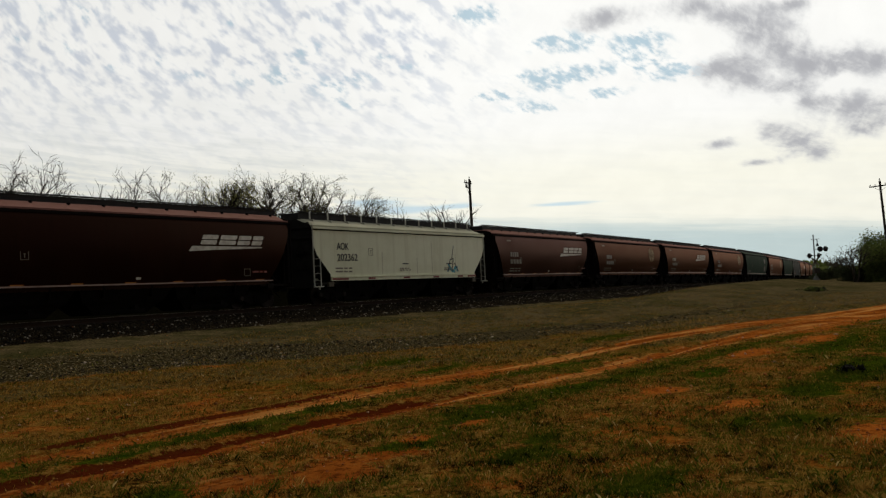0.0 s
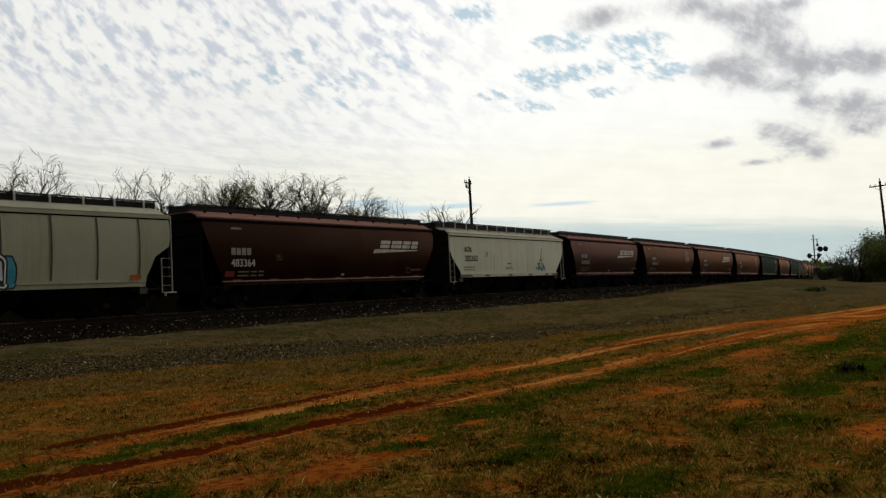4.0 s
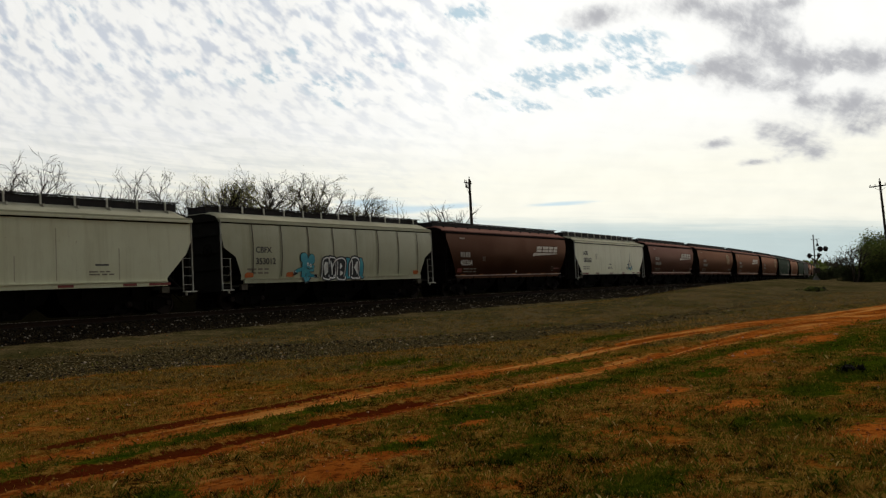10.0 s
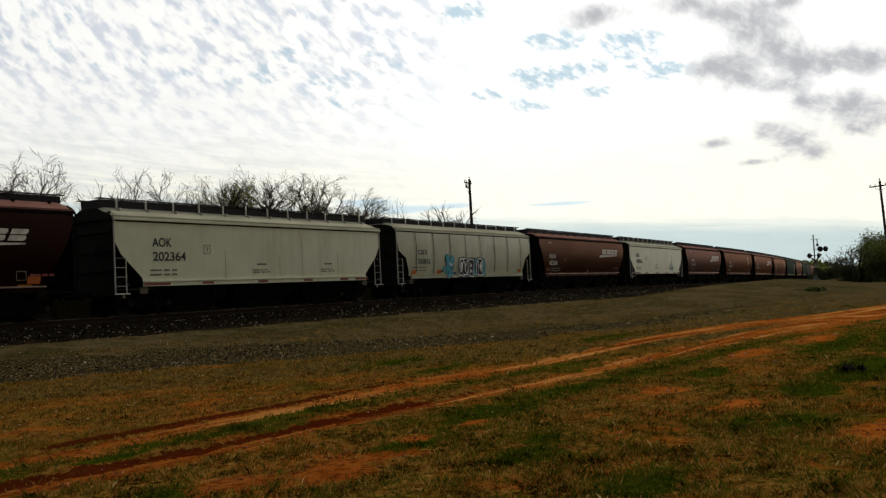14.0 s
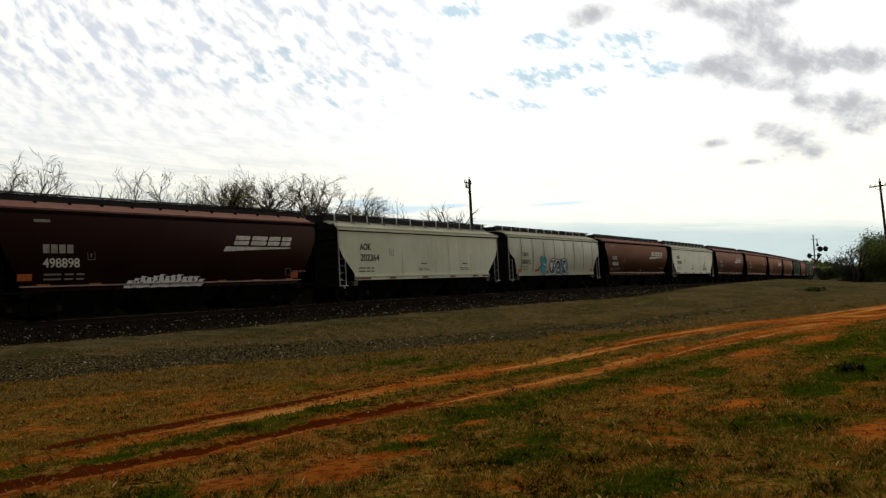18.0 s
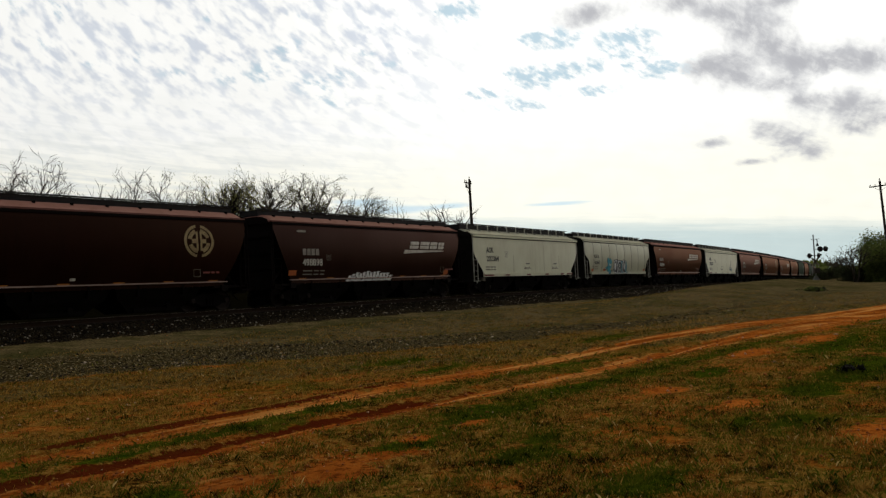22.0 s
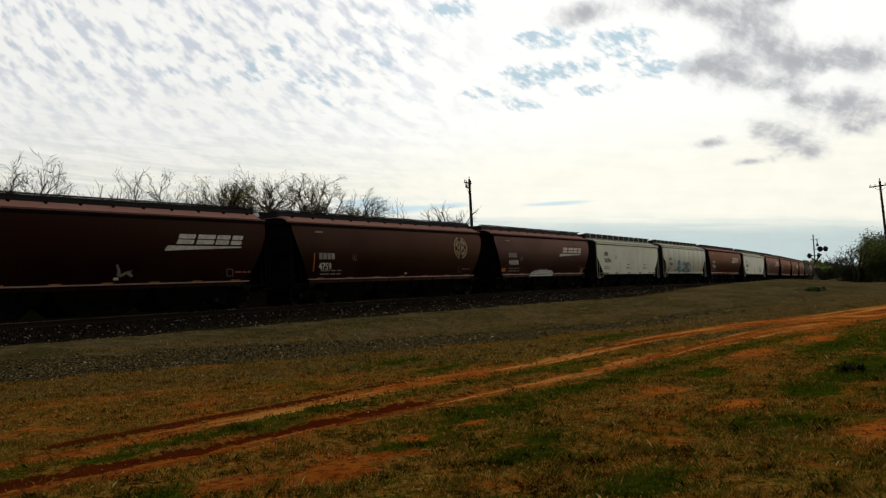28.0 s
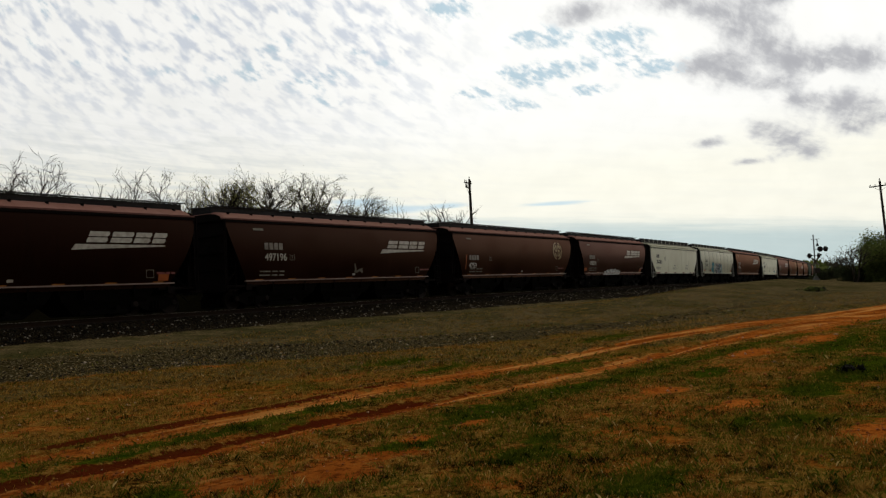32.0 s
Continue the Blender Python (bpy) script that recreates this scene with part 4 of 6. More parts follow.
def rounded(x0, x1, z0, z1, seed, n=28):
    """A soft-cornered uneven block."""
    rnd = random.Random(seed)
    a, b = rnd.uniform(0, 6.28), rnd.uniform(0, 6.28)
    out = []
    for i in range(n):
        t = 2 * math.pi * i / n
        c, q = math.cos(t), math.sin(t)
        k = 1 + 0.05 * math.sin(3 * t + a) + 0.04 * math.sin(5 * t + b)
        out.append(((x0 + x1) / 2 + (x1 - x0) / 2 * k * math.copysign(abs(c) ** 0.55, c), (z0 + z1) / 2 + (z1 - z0) / 2 * k * math.copysign(abs(q) ** 0.55, q)))
    return out


def rect(x0, x1, z0, z1, slant=0.0):
    return [(x0, z0), (x1, z0), (x1 + slant, z1), (x0 + slant, z1)]


def blob(x, z, rx, rz, seed, lumps=0.18, n=26):
    rnd = random.Random(seed)
    ph = [rnd.uniform(0, 6.28) for _ in range(3)]
    out = []
    for i in range(n):
        a = 2 * math.pi * i / n
        r = 1 + lumps * (0.6 * math.sin(2 * a + ph[0]) + 0.5 * math.sin(3 * a + ph[1]) + 0.4 * math.sin(5 * a + ph[2]))
        out.append((x + rx * r * math.cos(a), z + rz * r * math.sin(a)))
    return out


def bars(name, x, z, size, count, kind, material, car, label="", gap=0.35, pitch=None):
    """Writing too small or not to be lettered: a row of plain blocks."""
    w = pitch or size * 0.82
    y = -max(half_width(kind, z), half_width(kind, z + size)) - 0.014
    if count > 4:
        spans = [(x, x + w * count * 0.42), (x + w * count * 0.50, x + w * count * 0.72), (x + w * count * 0.80, x + w * count)]
    else:
        spans = [(x + i * w, x + i * w + w * (1 - gap)) for i in range(count)]
    for a, b in spans:
        bm = bmesh.new()
        box(bm, a, b, y, y + 0.004, z, z + size)
        part(name, bm, material, car, label)


def block_emblem(kind, car, x=2.6, z=2.55, material=None):
    """Slanted white block emblem over a long wedge."""
    mat = material or M_LETTER
    s = 0.20
    for a, b in ((0.50, 1.36), (1.48, 2.42), (2.50, 3.24), (3.34, 3.96)):
        x0, x1 = x + a * 0.98, x + b * 0.98
        for lo, hi in ((0.27, 0.455), (0.495, 0.68)):
            u, v = s * (lo - 0.27) / 0.41, s * (hi - 0.27) / 0.41
            o = [(x0 + u, z + lo), (x1 + u - 0.05, z + lo), (x1 + (u + v) / 2, z + (lo + hi) / 2), (x1 + v - 0.05, z + hi), (x0 + v, z + hi)]
            decal("emblem_block", o, kind, mat, car, "weathered white slanted block", bend=False)
    decal("emblem_wedge", [(x - 0.10, z - 0.02), (x + 0.95, z + 0.03), (x + 3.90, z + 0.145), (x + 3.90, z + 0.20), (x + 0.06, z + 0.20)], kind, mat, car, "weathered white wedge stripe", bend=False)


def round_emblem(kind, car, x=5.6, z=2.95, material=None):
    """Faded round emblem: ring, cross and panels, split by a panel seam."""
    mat = material or M_EMBLEM
    n = 36
    bm = bmesh.new()
    for r0, r1 in ((0.66, 0.80), (0.40, 0.60)):
        for i in range(n):
            if r1 == 0.60 and i % 9 in (0, 1, 8):
                continue
            if i in (8, 9, 26, 27):
                continue
            a0, a1 = 2 * math.pi * i / n, 2 * math.pi * (i + 0.94) / n
            q = [(x + r * 0.95 * math.cos(a), z + r * 0.86 * math.sin(a)) for r, a in ((r0, a0), (r1, a0), (r1, a1), (r0, a1))]
            bm.faces.new([bm.verts.new((u, -half_width(kind, w) - 0.012, w)) for u, w in q])
    for x0, x1, z0, z1 in ((-0.36, -0.06, -0.09, 0.09), (0.06, 0.36, -0.09, 0.09), (-0.15, -0.05, 0.09, 0.40), (0.05, 0.15, 0.09, 0.40), (-0.15, -0.05, -0.40, -0.09), (0.05, 0.15, -0.40, -0.09)):
        q = [(x + x0, z + z0), (x + x1, z + z0), (x + x1, z + z1), (x + x0, z + z1)]
        bm.faces.new([bm.verts.new((u, -half_width(kind, w) - 0.012, w)) for u, w in q])
    part("round_emblem", bm, mat, car, "faded yellow round emblem with a cross")


def small_marks(kind, car, half, dark):
    """Data stencils, the routing box and reflective strips along the sill."""
    ink = M_FAINT if dark else M_LETTER
    if kind == "smooth":
        bars("data_stencil", -half + 2.0, 1.62, 0.06, 9, kind, M_FAINT, car, "row of small pale stencil marks", 0.3, 0.17)
        bars("data_stencil", -half + 2.0, 1.45, 0.06, 9, kind, M_FAINT, car, "row of small pale stencil marks", 0.45, 0.17)
        for k, x in enumerate(np.linspace(-half + 2.0, half - 1.9, 7)):
            decal("reflective_strip", rect(x - 0.24, x + 0.24, 1.245, 1.315), kind, M_AMBER, car, "amber reflective strip", 0.06)
        decal("label_plate", rect(0.3, 0.52, 1.40, 1.50), kind, M_LETTER, car, "small white label plate")
        decal("name_plate", rect(-half + 1.65, -half + 2.25, 3.50, 3.60), kind, M_FAINT, car, "small pale name plate")
        bm = bmesh.new()
        for a, b, c, d in ((-4.3, -4.0, 2.16, 2.18), (-4.3, -4.0, 2.47, 2.49), (-4.3, -4.28, 2.18, 2.47), (-4.02, -4.0, 2.18, 2.47), (-4.2, -4.1, 2.36, 2.39), (-4.17, -4.13, 2.24, 2.36)):
            box(bm, a, b, -half_width(kind, 2.3) - 0.016, -half_width(kind, 2.3) - 0.012, c, d)
        part("routing_box", bm, M_FAINT, car, "thin outlined square mark")
        bm = bmesh.new()
        for a, b, c, d in ((5.7, 6.05, 1.46, 1.48), (5.7, 6.05, 1.76, 1.78), (5.7, 5.72, 1.48, 1.76), (6.03, 6.05, 1.48, 1.76)):
            box(bm, a, b, -half_width(kind, 1.78) - 0.016, -half_width(kind, 1.78) - 0.012, c, d)
        part("stencil_frame", bm, M_FAINT, car, "thin outlined white square")
        bars("data_stencil", 6.2, 1.60, 0.08, 5, kind, M_REDTAPE, car, "faint red stencil marks", 0.35, 0.17)
    else:
        bars("data_stencil", -6.4, 1.72, 0.07, 8, kind, M_FAINT, car, "row of small dark stencil marks", 0.3, 0.16)
        bars("data_stencil", -6.4, 1.55, 0.07, 8, kind, M_FAINT, car, "row of small dark stencil marks", 0.45, 0.16)
        if kind == "flat":
            for x, w in ((-6.1, 0.62), (-3.6, 0.3), (-0.5, 0.3), (2.4, 0.3), (5.0, 0.3), (6.35, 0.5)):
                decal("reflective_strip", rect(x - w, x + w, 1.16, 1.26), kind, M_REDTAPE, car, "dark red reflective strip", 0.058)
            for x in (-0.8, 3.6):
                bars("stencil_plate", x, 1.95, 0.06, 4, kind, M_INK, car, "short black stencil bar", 0.04, 0.14)
                bars("data_stencil", x - 0.25, 1.60, 0.05, 6, kind, M_FAINT, car, "faint grey stencil marks", 0.2, 0.17)
                bars("data_stencil", x - 0.25, 1.70, 0.05, 5, kind, M_FAINT, car, "faint grey stencil marks", 0.2, 0.17)
        else:
            for x in (-6.55, -4.0, 5.95):
                decal("orange_patch", rounded(x, x + 0.50, 1.38, 1.60, int(x * 10) + 90), kind, M_ORANGE, car, "orange painted patch", 0.046)


CARS = []   # (thing, place of its middle along the train at the start, half length over couplers)


def hopper_car(kind, a, b, paint, roof, label, trim=None, frame_paint=None):
    """A covered hopper from coupler line a to coupler line b along the train."""
    mid, full = (a + b) / 2, (b - a) / 2
    half = full - 0.72
    trim = trim or paint
    frame_paint = frame_paint or M_SHADEBROWN
    car = tagged(new("hopper_car"), label, "freight car", "cars of the grain train")
    for side in (-1, 1):
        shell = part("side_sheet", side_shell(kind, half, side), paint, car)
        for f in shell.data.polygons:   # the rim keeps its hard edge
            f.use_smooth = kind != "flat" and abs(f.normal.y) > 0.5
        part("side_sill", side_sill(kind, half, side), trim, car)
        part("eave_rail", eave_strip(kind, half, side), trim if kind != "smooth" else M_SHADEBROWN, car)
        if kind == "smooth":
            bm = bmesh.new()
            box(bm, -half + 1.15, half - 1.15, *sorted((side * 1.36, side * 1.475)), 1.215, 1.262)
            part("sill_ledge", bm, M_LEDGE, car, "thin pale ledge along the sill, painted as catching light")
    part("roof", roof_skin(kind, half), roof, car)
    for end in (-1, 1):
        bm = bmesh.new()
        eave, w = PROFILES[kind][-1]
        slab_pts = [(-w, eave - 0.10), (-w * 0.92, eave + 0.085), (-0.95, eave + 0.20), (-0.52, 4.24), (0.52, 4.24), (0.95, eave + 0.20), (w * 0.92, eave + 0.085), (w, eave - 0.10)]
        loft(bm, [[(x, y, z) for y, z in slab_pts] for x in sorted((end * (half + 0.004), end * (half + 0.03)))])
        part("roof_end", bm, frame_paint, car)
    part("hatch_trough", walkway(half), M_BLACKPLATE, car, "long black roof hatch trough")
    for k in (0.50, 0.60, 0.70):
        for side in (-1, 1):
            part("walkway_plank", walkway_plank(half, side * k), M_BLACKPLATE, car)
    bm = bmesh.new()
    if kind == "smooth":
        box(bm, -0.045, 0.045, -1.02, -0.92, 4.20, 4.315)
    else:
        box(bm, -0.034, 0.034, -0.79, -0.745, 4.20, 4.62)
        box(bm, -0.030, 0.030, -1.02, -0.75, 4.12, 4.23)
    first = part("walkway_bracket", bm, M_SHADEGRIME if kind == "smooth" else M_POST, car)
    for k, x in enumerate(np.linspace(-half + 0.7, half - 0.7, 12)):
        for turn in (0, 180):
            o = first if (k, turn) == (0, 0) else first.copy()
            if o is not first:
                scene.collection.objects.link(o)
            o.parent, o.matrix_basis = car, pose(x, 0, 0, 0, 0, turn)
    if kind == "ribbed":
        for x in (-6.09, -4.31, -2.53, -0.75, 1.03, 2.81, 4.59, 6.37):
            decal("panel_seam", rect(x - 0.032, x + 0.032, 1.42, 3.80), kind, M_SEAM, car, "dark curved panel seam", 0.045)
    elif kind == "flat":
        for x, z in ((-2.6, 2.6), (0.6, 2.3), (2.1, 3.3), (4.6, 2.6)):
            decal("dirt_run", rect(x - 0.025, x + 0.02, 1.42, z), kind, M_RUN, car, "thin vertical dirt run", 0.006)
    # dark strip painted where the eave throws its shadow
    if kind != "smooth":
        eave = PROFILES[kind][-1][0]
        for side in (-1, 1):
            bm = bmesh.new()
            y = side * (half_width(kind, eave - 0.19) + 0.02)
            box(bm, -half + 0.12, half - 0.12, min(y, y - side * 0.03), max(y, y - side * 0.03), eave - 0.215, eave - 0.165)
            part("drip_seal", bm, M_SHADEGRIME, car, "thin black strip painted as the eave's shadow")
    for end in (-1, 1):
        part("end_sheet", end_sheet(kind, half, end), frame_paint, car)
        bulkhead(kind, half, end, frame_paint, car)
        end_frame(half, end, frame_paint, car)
        for side in (-1, 1):
            ladder(half, end, side, kind, M_POST if kind != "smooth" else M_SHADEBROWN, car)
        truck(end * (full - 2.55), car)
        part("coupler", coupler(full, end), M_SHADEGRIME, car)
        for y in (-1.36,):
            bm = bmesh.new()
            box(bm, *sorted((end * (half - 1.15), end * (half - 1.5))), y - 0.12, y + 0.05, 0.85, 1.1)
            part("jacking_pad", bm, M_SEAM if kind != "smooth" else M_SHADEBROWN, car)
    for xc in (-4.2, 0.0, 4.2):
        bay = part("hopper_bay", hopper_bay(xc, 2.09), M_SHADEGRIME, car)
        part("outlet_gate", outlet_gate(xc), M_SHADEGRIME, bay)
    part("centre_sill", centre_sill(full), M_SHADEGRIME, car)
    part("brake_wheel", brake_wheel(half, -1), M_SHADEGRIME, car)
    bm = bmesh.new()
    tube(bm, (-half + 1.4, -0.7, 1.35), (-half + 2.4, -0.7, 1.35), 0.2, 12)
    part("air_reservoir", bm, M_SHADEGRIME, car)
    small_marks(kind, car, half, kind != "smooth")
    CARS.append((car, mid, full))
    return car


def brown_car(a, b, number="", round_mark=False, dull=False, label=None, mark_x=2.6, text_x=-6.1, text_z=2.45, tag=None):
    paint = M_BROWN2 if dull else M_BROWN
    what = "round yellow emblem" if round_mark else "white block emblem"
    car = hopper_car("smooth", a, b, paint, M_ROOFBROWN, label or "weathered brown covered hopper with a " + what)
    if round_mark:
        round_emblem("smooth", car, mark_x if mark_x > 4 else 5.6)
    else:
        block_emblem("smooth", car, mark_x)
    bars("owner_mark", text_x, text_z, 0.31, 4, "smooth", M_DIMLETTER, car, "four plain white blocks", 0.22, 0.30)
    if number:
        lettering("car_number", number, text_x, text_z - 0.50, 0.32, "smooth", M_LETTER, car, "white car number", 1.0)
    else:
        bars("car_number", text_x, text_z - 0.48, 0.30, 4, "smooth", M_FAINT, car, "faded white number block", 0.25, 0.42)
    if tag:
        decal("marking_patch", rect(tag - 0.26, tag + 0.26, 1.44, 1.68), "smooth", M_ORANGE if dull else M_REDTAPE, car, "square painted patch")
    return car


def white_car(a, b, number):
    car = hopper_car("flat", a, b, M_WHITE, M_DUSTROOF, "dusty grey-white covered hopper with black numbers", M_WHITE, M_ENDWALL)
    lettering("owner_mark", "AOK", -6.26, 2.70, 0.34, "flat", M_INK, car, "black reporting letters", 0.86)
    lettering("car_number", number, -6.26, 2.14, 0.34, "flat", M_INK, car, "black car number", 1.08)
    bm = bmesh.new()
    for a_, b_, c, d in ((-3.75, -3.4, 2.42, 2.44), (-3.75, -3.4, 2.78, 2.80), (-3.75, -3.73, 2.44, 2.78), (-3.42, -3.4, 2.44, 2.78), (-3.62, -3.5, 2.66, 2.69), (-3.58, -3.55, 2.52, 2.66)):
        box(bm, a_, b_, -1.53, -1.524, c, d)
    part("routing_box", bm, M_FAINT, car, "thin outlined square mark")
    return car


def make_train():
    rear = brown_car(-96.05, -78.25, "", label="weathered brown covered hopper with a white emblem and amber strips", mark_x=2.65)
    decal("marking_patch", rect(6.30, 6.78, 1.34, 1.62), "smooth", M_ORANGE, rear, "square orange painted patch")
    c = brown_car(-78.25, -60.55, "497196", text_x=-5.9, text_z=2.64)
    decal("spray_scrawl", [(0.35, 1.98), (0.45, 1.75), (0.42, 1.58), (0.6, 1.5), (0.85, 1.62), (1.05, 1.5), (1.15, 1.55), (1.0, 1.7), (1.15, 1.78), (0.8, 1.72), (0.6, 1.62), (0.55, 1.8), (0.45, 2.0)], "smooth", M_FAINT, c, "thin white spray-painted scrawl")
    c = brown_car(-60.55, -41.8, "4759", round_mark=True, text_x=-6.83, text_z=2.2, mark_x=5.97)
    decal("upright_bar", rect(-7.19, -7.11, 1.62, 2.5), "smooth", M_ORANGE, c, "thin orange upright bar")
    c = brown_car(-41.8, -24.52, "498898", dull=True, mark_x=2.1, text_x=-6.0, text_z=2.40, tag=-6.6)
    decal("marking_patch", rect(6.12, 6.58, 1.34, 1.60), "smooth", M_ORANGE, c, "square orange painted patch")
    for k in range(13):
        x = -2.55 + k * 0.28
        top = 1.34 + 0.16 * math.sin(math.pi * (k + 0.5) / 13) + 0.04 * (k % 3)
        decal("spray_shape", [(x - 0.20, 1.10), (x + 0.10, 1.08 + 0.03 * (k % 2)), (x + 0.24, 1.22), (x + 0.14, top - 0.04), (x + 0.30, top), (x - 0.02, top + 0.03), (x - 0.06, 1.30), (x - 0.16, 1.24)], "smooth", M_SPRAYWHITE, c, "white spray-painted stroke", 0.085 + 0.001 * k)
    for k in range(16):
        x, z = -2.45 + k * 0.225, 1.17 + 0.05 * ((k * 7) % 4)
        w, h = 0.035 + 0.03 * ((k * 5) % 3), 0.05 + 0.03 * ((k * 3) % 3)
        decal("spray_line", [(x - w, z), (x, z - 0.035), (x + w, z + h * 0.5), (x + w * 0.2, z + h), (x - w * 0.3, z + h * 0.45)], "smooth", M_INK, c, "black spray-painted line", 0.105)
    white_car(-24.52, -7.1, "202364")
    c = hopper_car("ribbed", -7.1, 10.12, M_BEIGE, M_DUSTROOF, "grey-beige ribbed covered hopper with teal spray paint", M_BEIGE, M_ENDWALL)
    lettering("owner_mark", "CBFX", -5.92, 2.50, 0.26, "ribbed", M_INK, c, "black reporting letters", 1.05)
    lettering("car_number", "353012", -5.92, 1.98, 0.27, "ribbed", M_INK, c, "black car number", 1.05)
    for k, o in enumerate((rounded(-3.00, -2.50, 1.16, 2.30, 3), blob(-2.88, 2.28, 0.24, 0.24, 4, 0.05), blob(-2.36, 2.20, 0.22, 0.24, 5, 0.05), rounded(-2.68, -2.16, 1.62, 1.92, 6), stroke([(-2.88, 1.75), (-3.23, 1.68), (-3.43, 1.58)], 0.17), stroke([(-2.58, 1.55), (-2.33, 1.42), (-2.08, 1.38)], 0.15))):
        decal("spray_edge", [(x + (x - sum(p for p, _ in o) / len(o)) * 0.16, z + (z - sum(q for _, q in o) / len(o)) * 0.14) for x, z in o], "ribbed", M_INK, c, "black spray-painted edge", 0.040 + 0.0015 * k)
        decal("spray_shape", o, "ribbed", M_TEAL, c, "rounded teal spray-painted shape", 0.056 + 0.0015 * k)
    for k, (x, z) in enumerate(((-3.48, 1.56), (-2.04, 1.40))):
        decal("spray_shape", blob(x, z, 0.10, 0.09, 30 + k, 0.1), "ribbed", M_SPRAYWHITE, c, "white spray-painted dab", 0.070)
    for x, z in ((-2.62, 1.96), (-2.44, 1.90)):
        decal("spray_shape", blob(x, z, 0.075, 0.085, 33, 0.05), "ribbed", M_SPRAYWHITE, c, "white spray-painted dab", 0.0705)
        decal("spray_line", blob(x + 0.015, z - 0.01, 0.030, 0.035, 34, 0.05), "ribbed", M_INK, c, "black spray-painted dot", 0.0735)
    for pts in ([(-2.70, 1.80), (-2.50, 1.72), (-2.28, 1.78)], [(-2.80, 1.30), (-2.72, 1.55)], [(-3.30, 1.52), (-3.52, 1.62), (-3.56, 1.48), (-3.42, 1.46)], [(-2.14, 1.46), (-1.96, 1.46), (-1.96, 1.32), (-2.10, 1.32)]):
        decal("spray_line", stroke(pts, 0.045), "ribbed", M_INK, c, "black spray-painted line", 0.0745)
    for k, (x0, x1) in enumerate(((0.02, 0.62), (0.95, 1.52))):
        decal("spray_edge", rounded(x0 - 0.06, x1 + 0.06, 1.16, 2.30, 40 + k), "ribbed", M_INK, c, "black spray-painted edge", 0.042 + 0.002 * k)
        decal("spray_shape", rounded(x0, x1, 1.20, 2.24, 40 + k), "ribbed", M_TEAL, c, "rounded teal spray-painted shape", 0.052 + 0.002 * k)
    inner = {0: [[(-1.20, 2.02), (-1.42, 2.06), (-1.50, 1.88), (-1.30, 1.74), (-1.22, 1.56), (-1.40, 1.42)]], 1: [[(-1.02, 2.12), (-0.90, 1.86), (-0.86, 1.44)], [(-0.72, 2.14), (-0.86, 1.84)]],
             2: [[(-0.50, 2.10), (-0.48, 1.40)], [(-0.30, 2.00), (-0.16, 1.86), (-0.32, 1.74)], [(-0.28, 1.62), (-0.06, 1.52), (-0.26, 1.40)]], 3: [[(0.62, 2.14), (0.66, 1.42)], [(1.02, 2.10), (0.78, 1.80), (1.08, 1.46)]]}
    for k, (x0, x1, z0, z1) in enumerate(((-1.62, -1.04, 1.16, 2.28), (-1.16, -0.60, 1.26, 2.34), (-0.66, 0.13, 1.16, 2.30), (0.42, 1.22, 1.18, 2.30))):
        decal("spray_edge", rounded(x0 - 0.07, x1 + 0.07, z0 - 0.06, z1 + 0.07, 50 + k), "ribbed", M_INK, c, "black spray-painted edge", 0.0585 + 0.0004 * k)
        decal("spray_letter", rounded(x0, x1, z0, z1, 50 + k), "ribbed", M_SPRAYWHITE, c, "white outlined spray-painted shape", 0.062 + 0.003 * k)
        decal("spray_fill", rounded(x0 + 0.055, x1 - 0.055, z0 + 0.06, z1 - 0.06, 50 + k), "ribbed", M_INK, c, "black spray-painted fill", 0.078)
        for pts in inner[k]:
            decal("spray_line", stroke(pts, 0.055), "ribbed", M_SPRAYWHITE, c, "white spray-painted line", 0.084)
    brown_car(10.12, 28.7, "483364", mark_x=2.80, text_x=-7.0, text_z=2.38, tag=-7.0)
    c = white_car(28.7, 46.2, "202362")
    for pts in ([(3.70, 1.50), (3.95, 1.72), (4.25, 1.50), (4.62, 1.80)], [(3.80, 1.95), (4.10, 1.62), (4.50, 1.48)], [(4.55, 1.62), (4.80, 1.80), (4.72, 1.50)]):
        decal("spray_shape", stroke(pts, 0.15), "flat", M_TEAL, c, "faint blue spray-painted stroke", 0.008)
    for k, (p, q, r) in enumerate((((3.75, 1.5), (4.0, 2.2), 0.05), ((4.0, 2.2), (4.35, 2.3), 0.04), ((4.35, 2.3), (4.2, 1.5), 0.05), ((4.2, 2.3), (4.45, 3.1), 0.035), ((4.5, 2.0), (4.9, 1.5), 0.05))):
        dx, dz = q[0] - p[0], q[1] - p[1]
        m = math.hypot(dx, dz)
        ox, oz = -dz / m * r, dx / m * r
        decal("spray_stroke", [(p[0] - ox, p[1] - oz), (q[0] - ox * 0.6, q[1] - oz * 0.6), (q[0] + ox * 0.6, q[1] + oz * 0.6), (p[0] + ox, p[1] + oz)], "flat", M_INK, c, "black spray-painted stroke", 0.012)
    brown_car(46.2, 63.0, dull=True, mark_x=2.3, text_x=-5.7)
    brown_car(63.0, 81.5, round_mark=True)
    plain_brown = brown_car(81.5, 99.7)
    plain_round = brown_car(99.7, 118.0, round_mark=True)
    c = hopper_car("smooth", 118.0, 137.0, M_GREEN, M_GREEN, "dark green covered hopper with two pale round marks")
    for z in (3.1, 2.0):
        decal("round_mark", blob(6.0, z, 0.5, 0.42, 2, 0.02), "smooth", M_FAINT, c, "pale round mark")

    def more(src, a, b):
        k = copy_thing(src, Matrix.Identity(4))
        CARS.append((k, (a + b) / 2, (b - a) / 2))
        SPINNING.extend(o for o in k.children_recursive if o.data == WHEELSET)
        return k

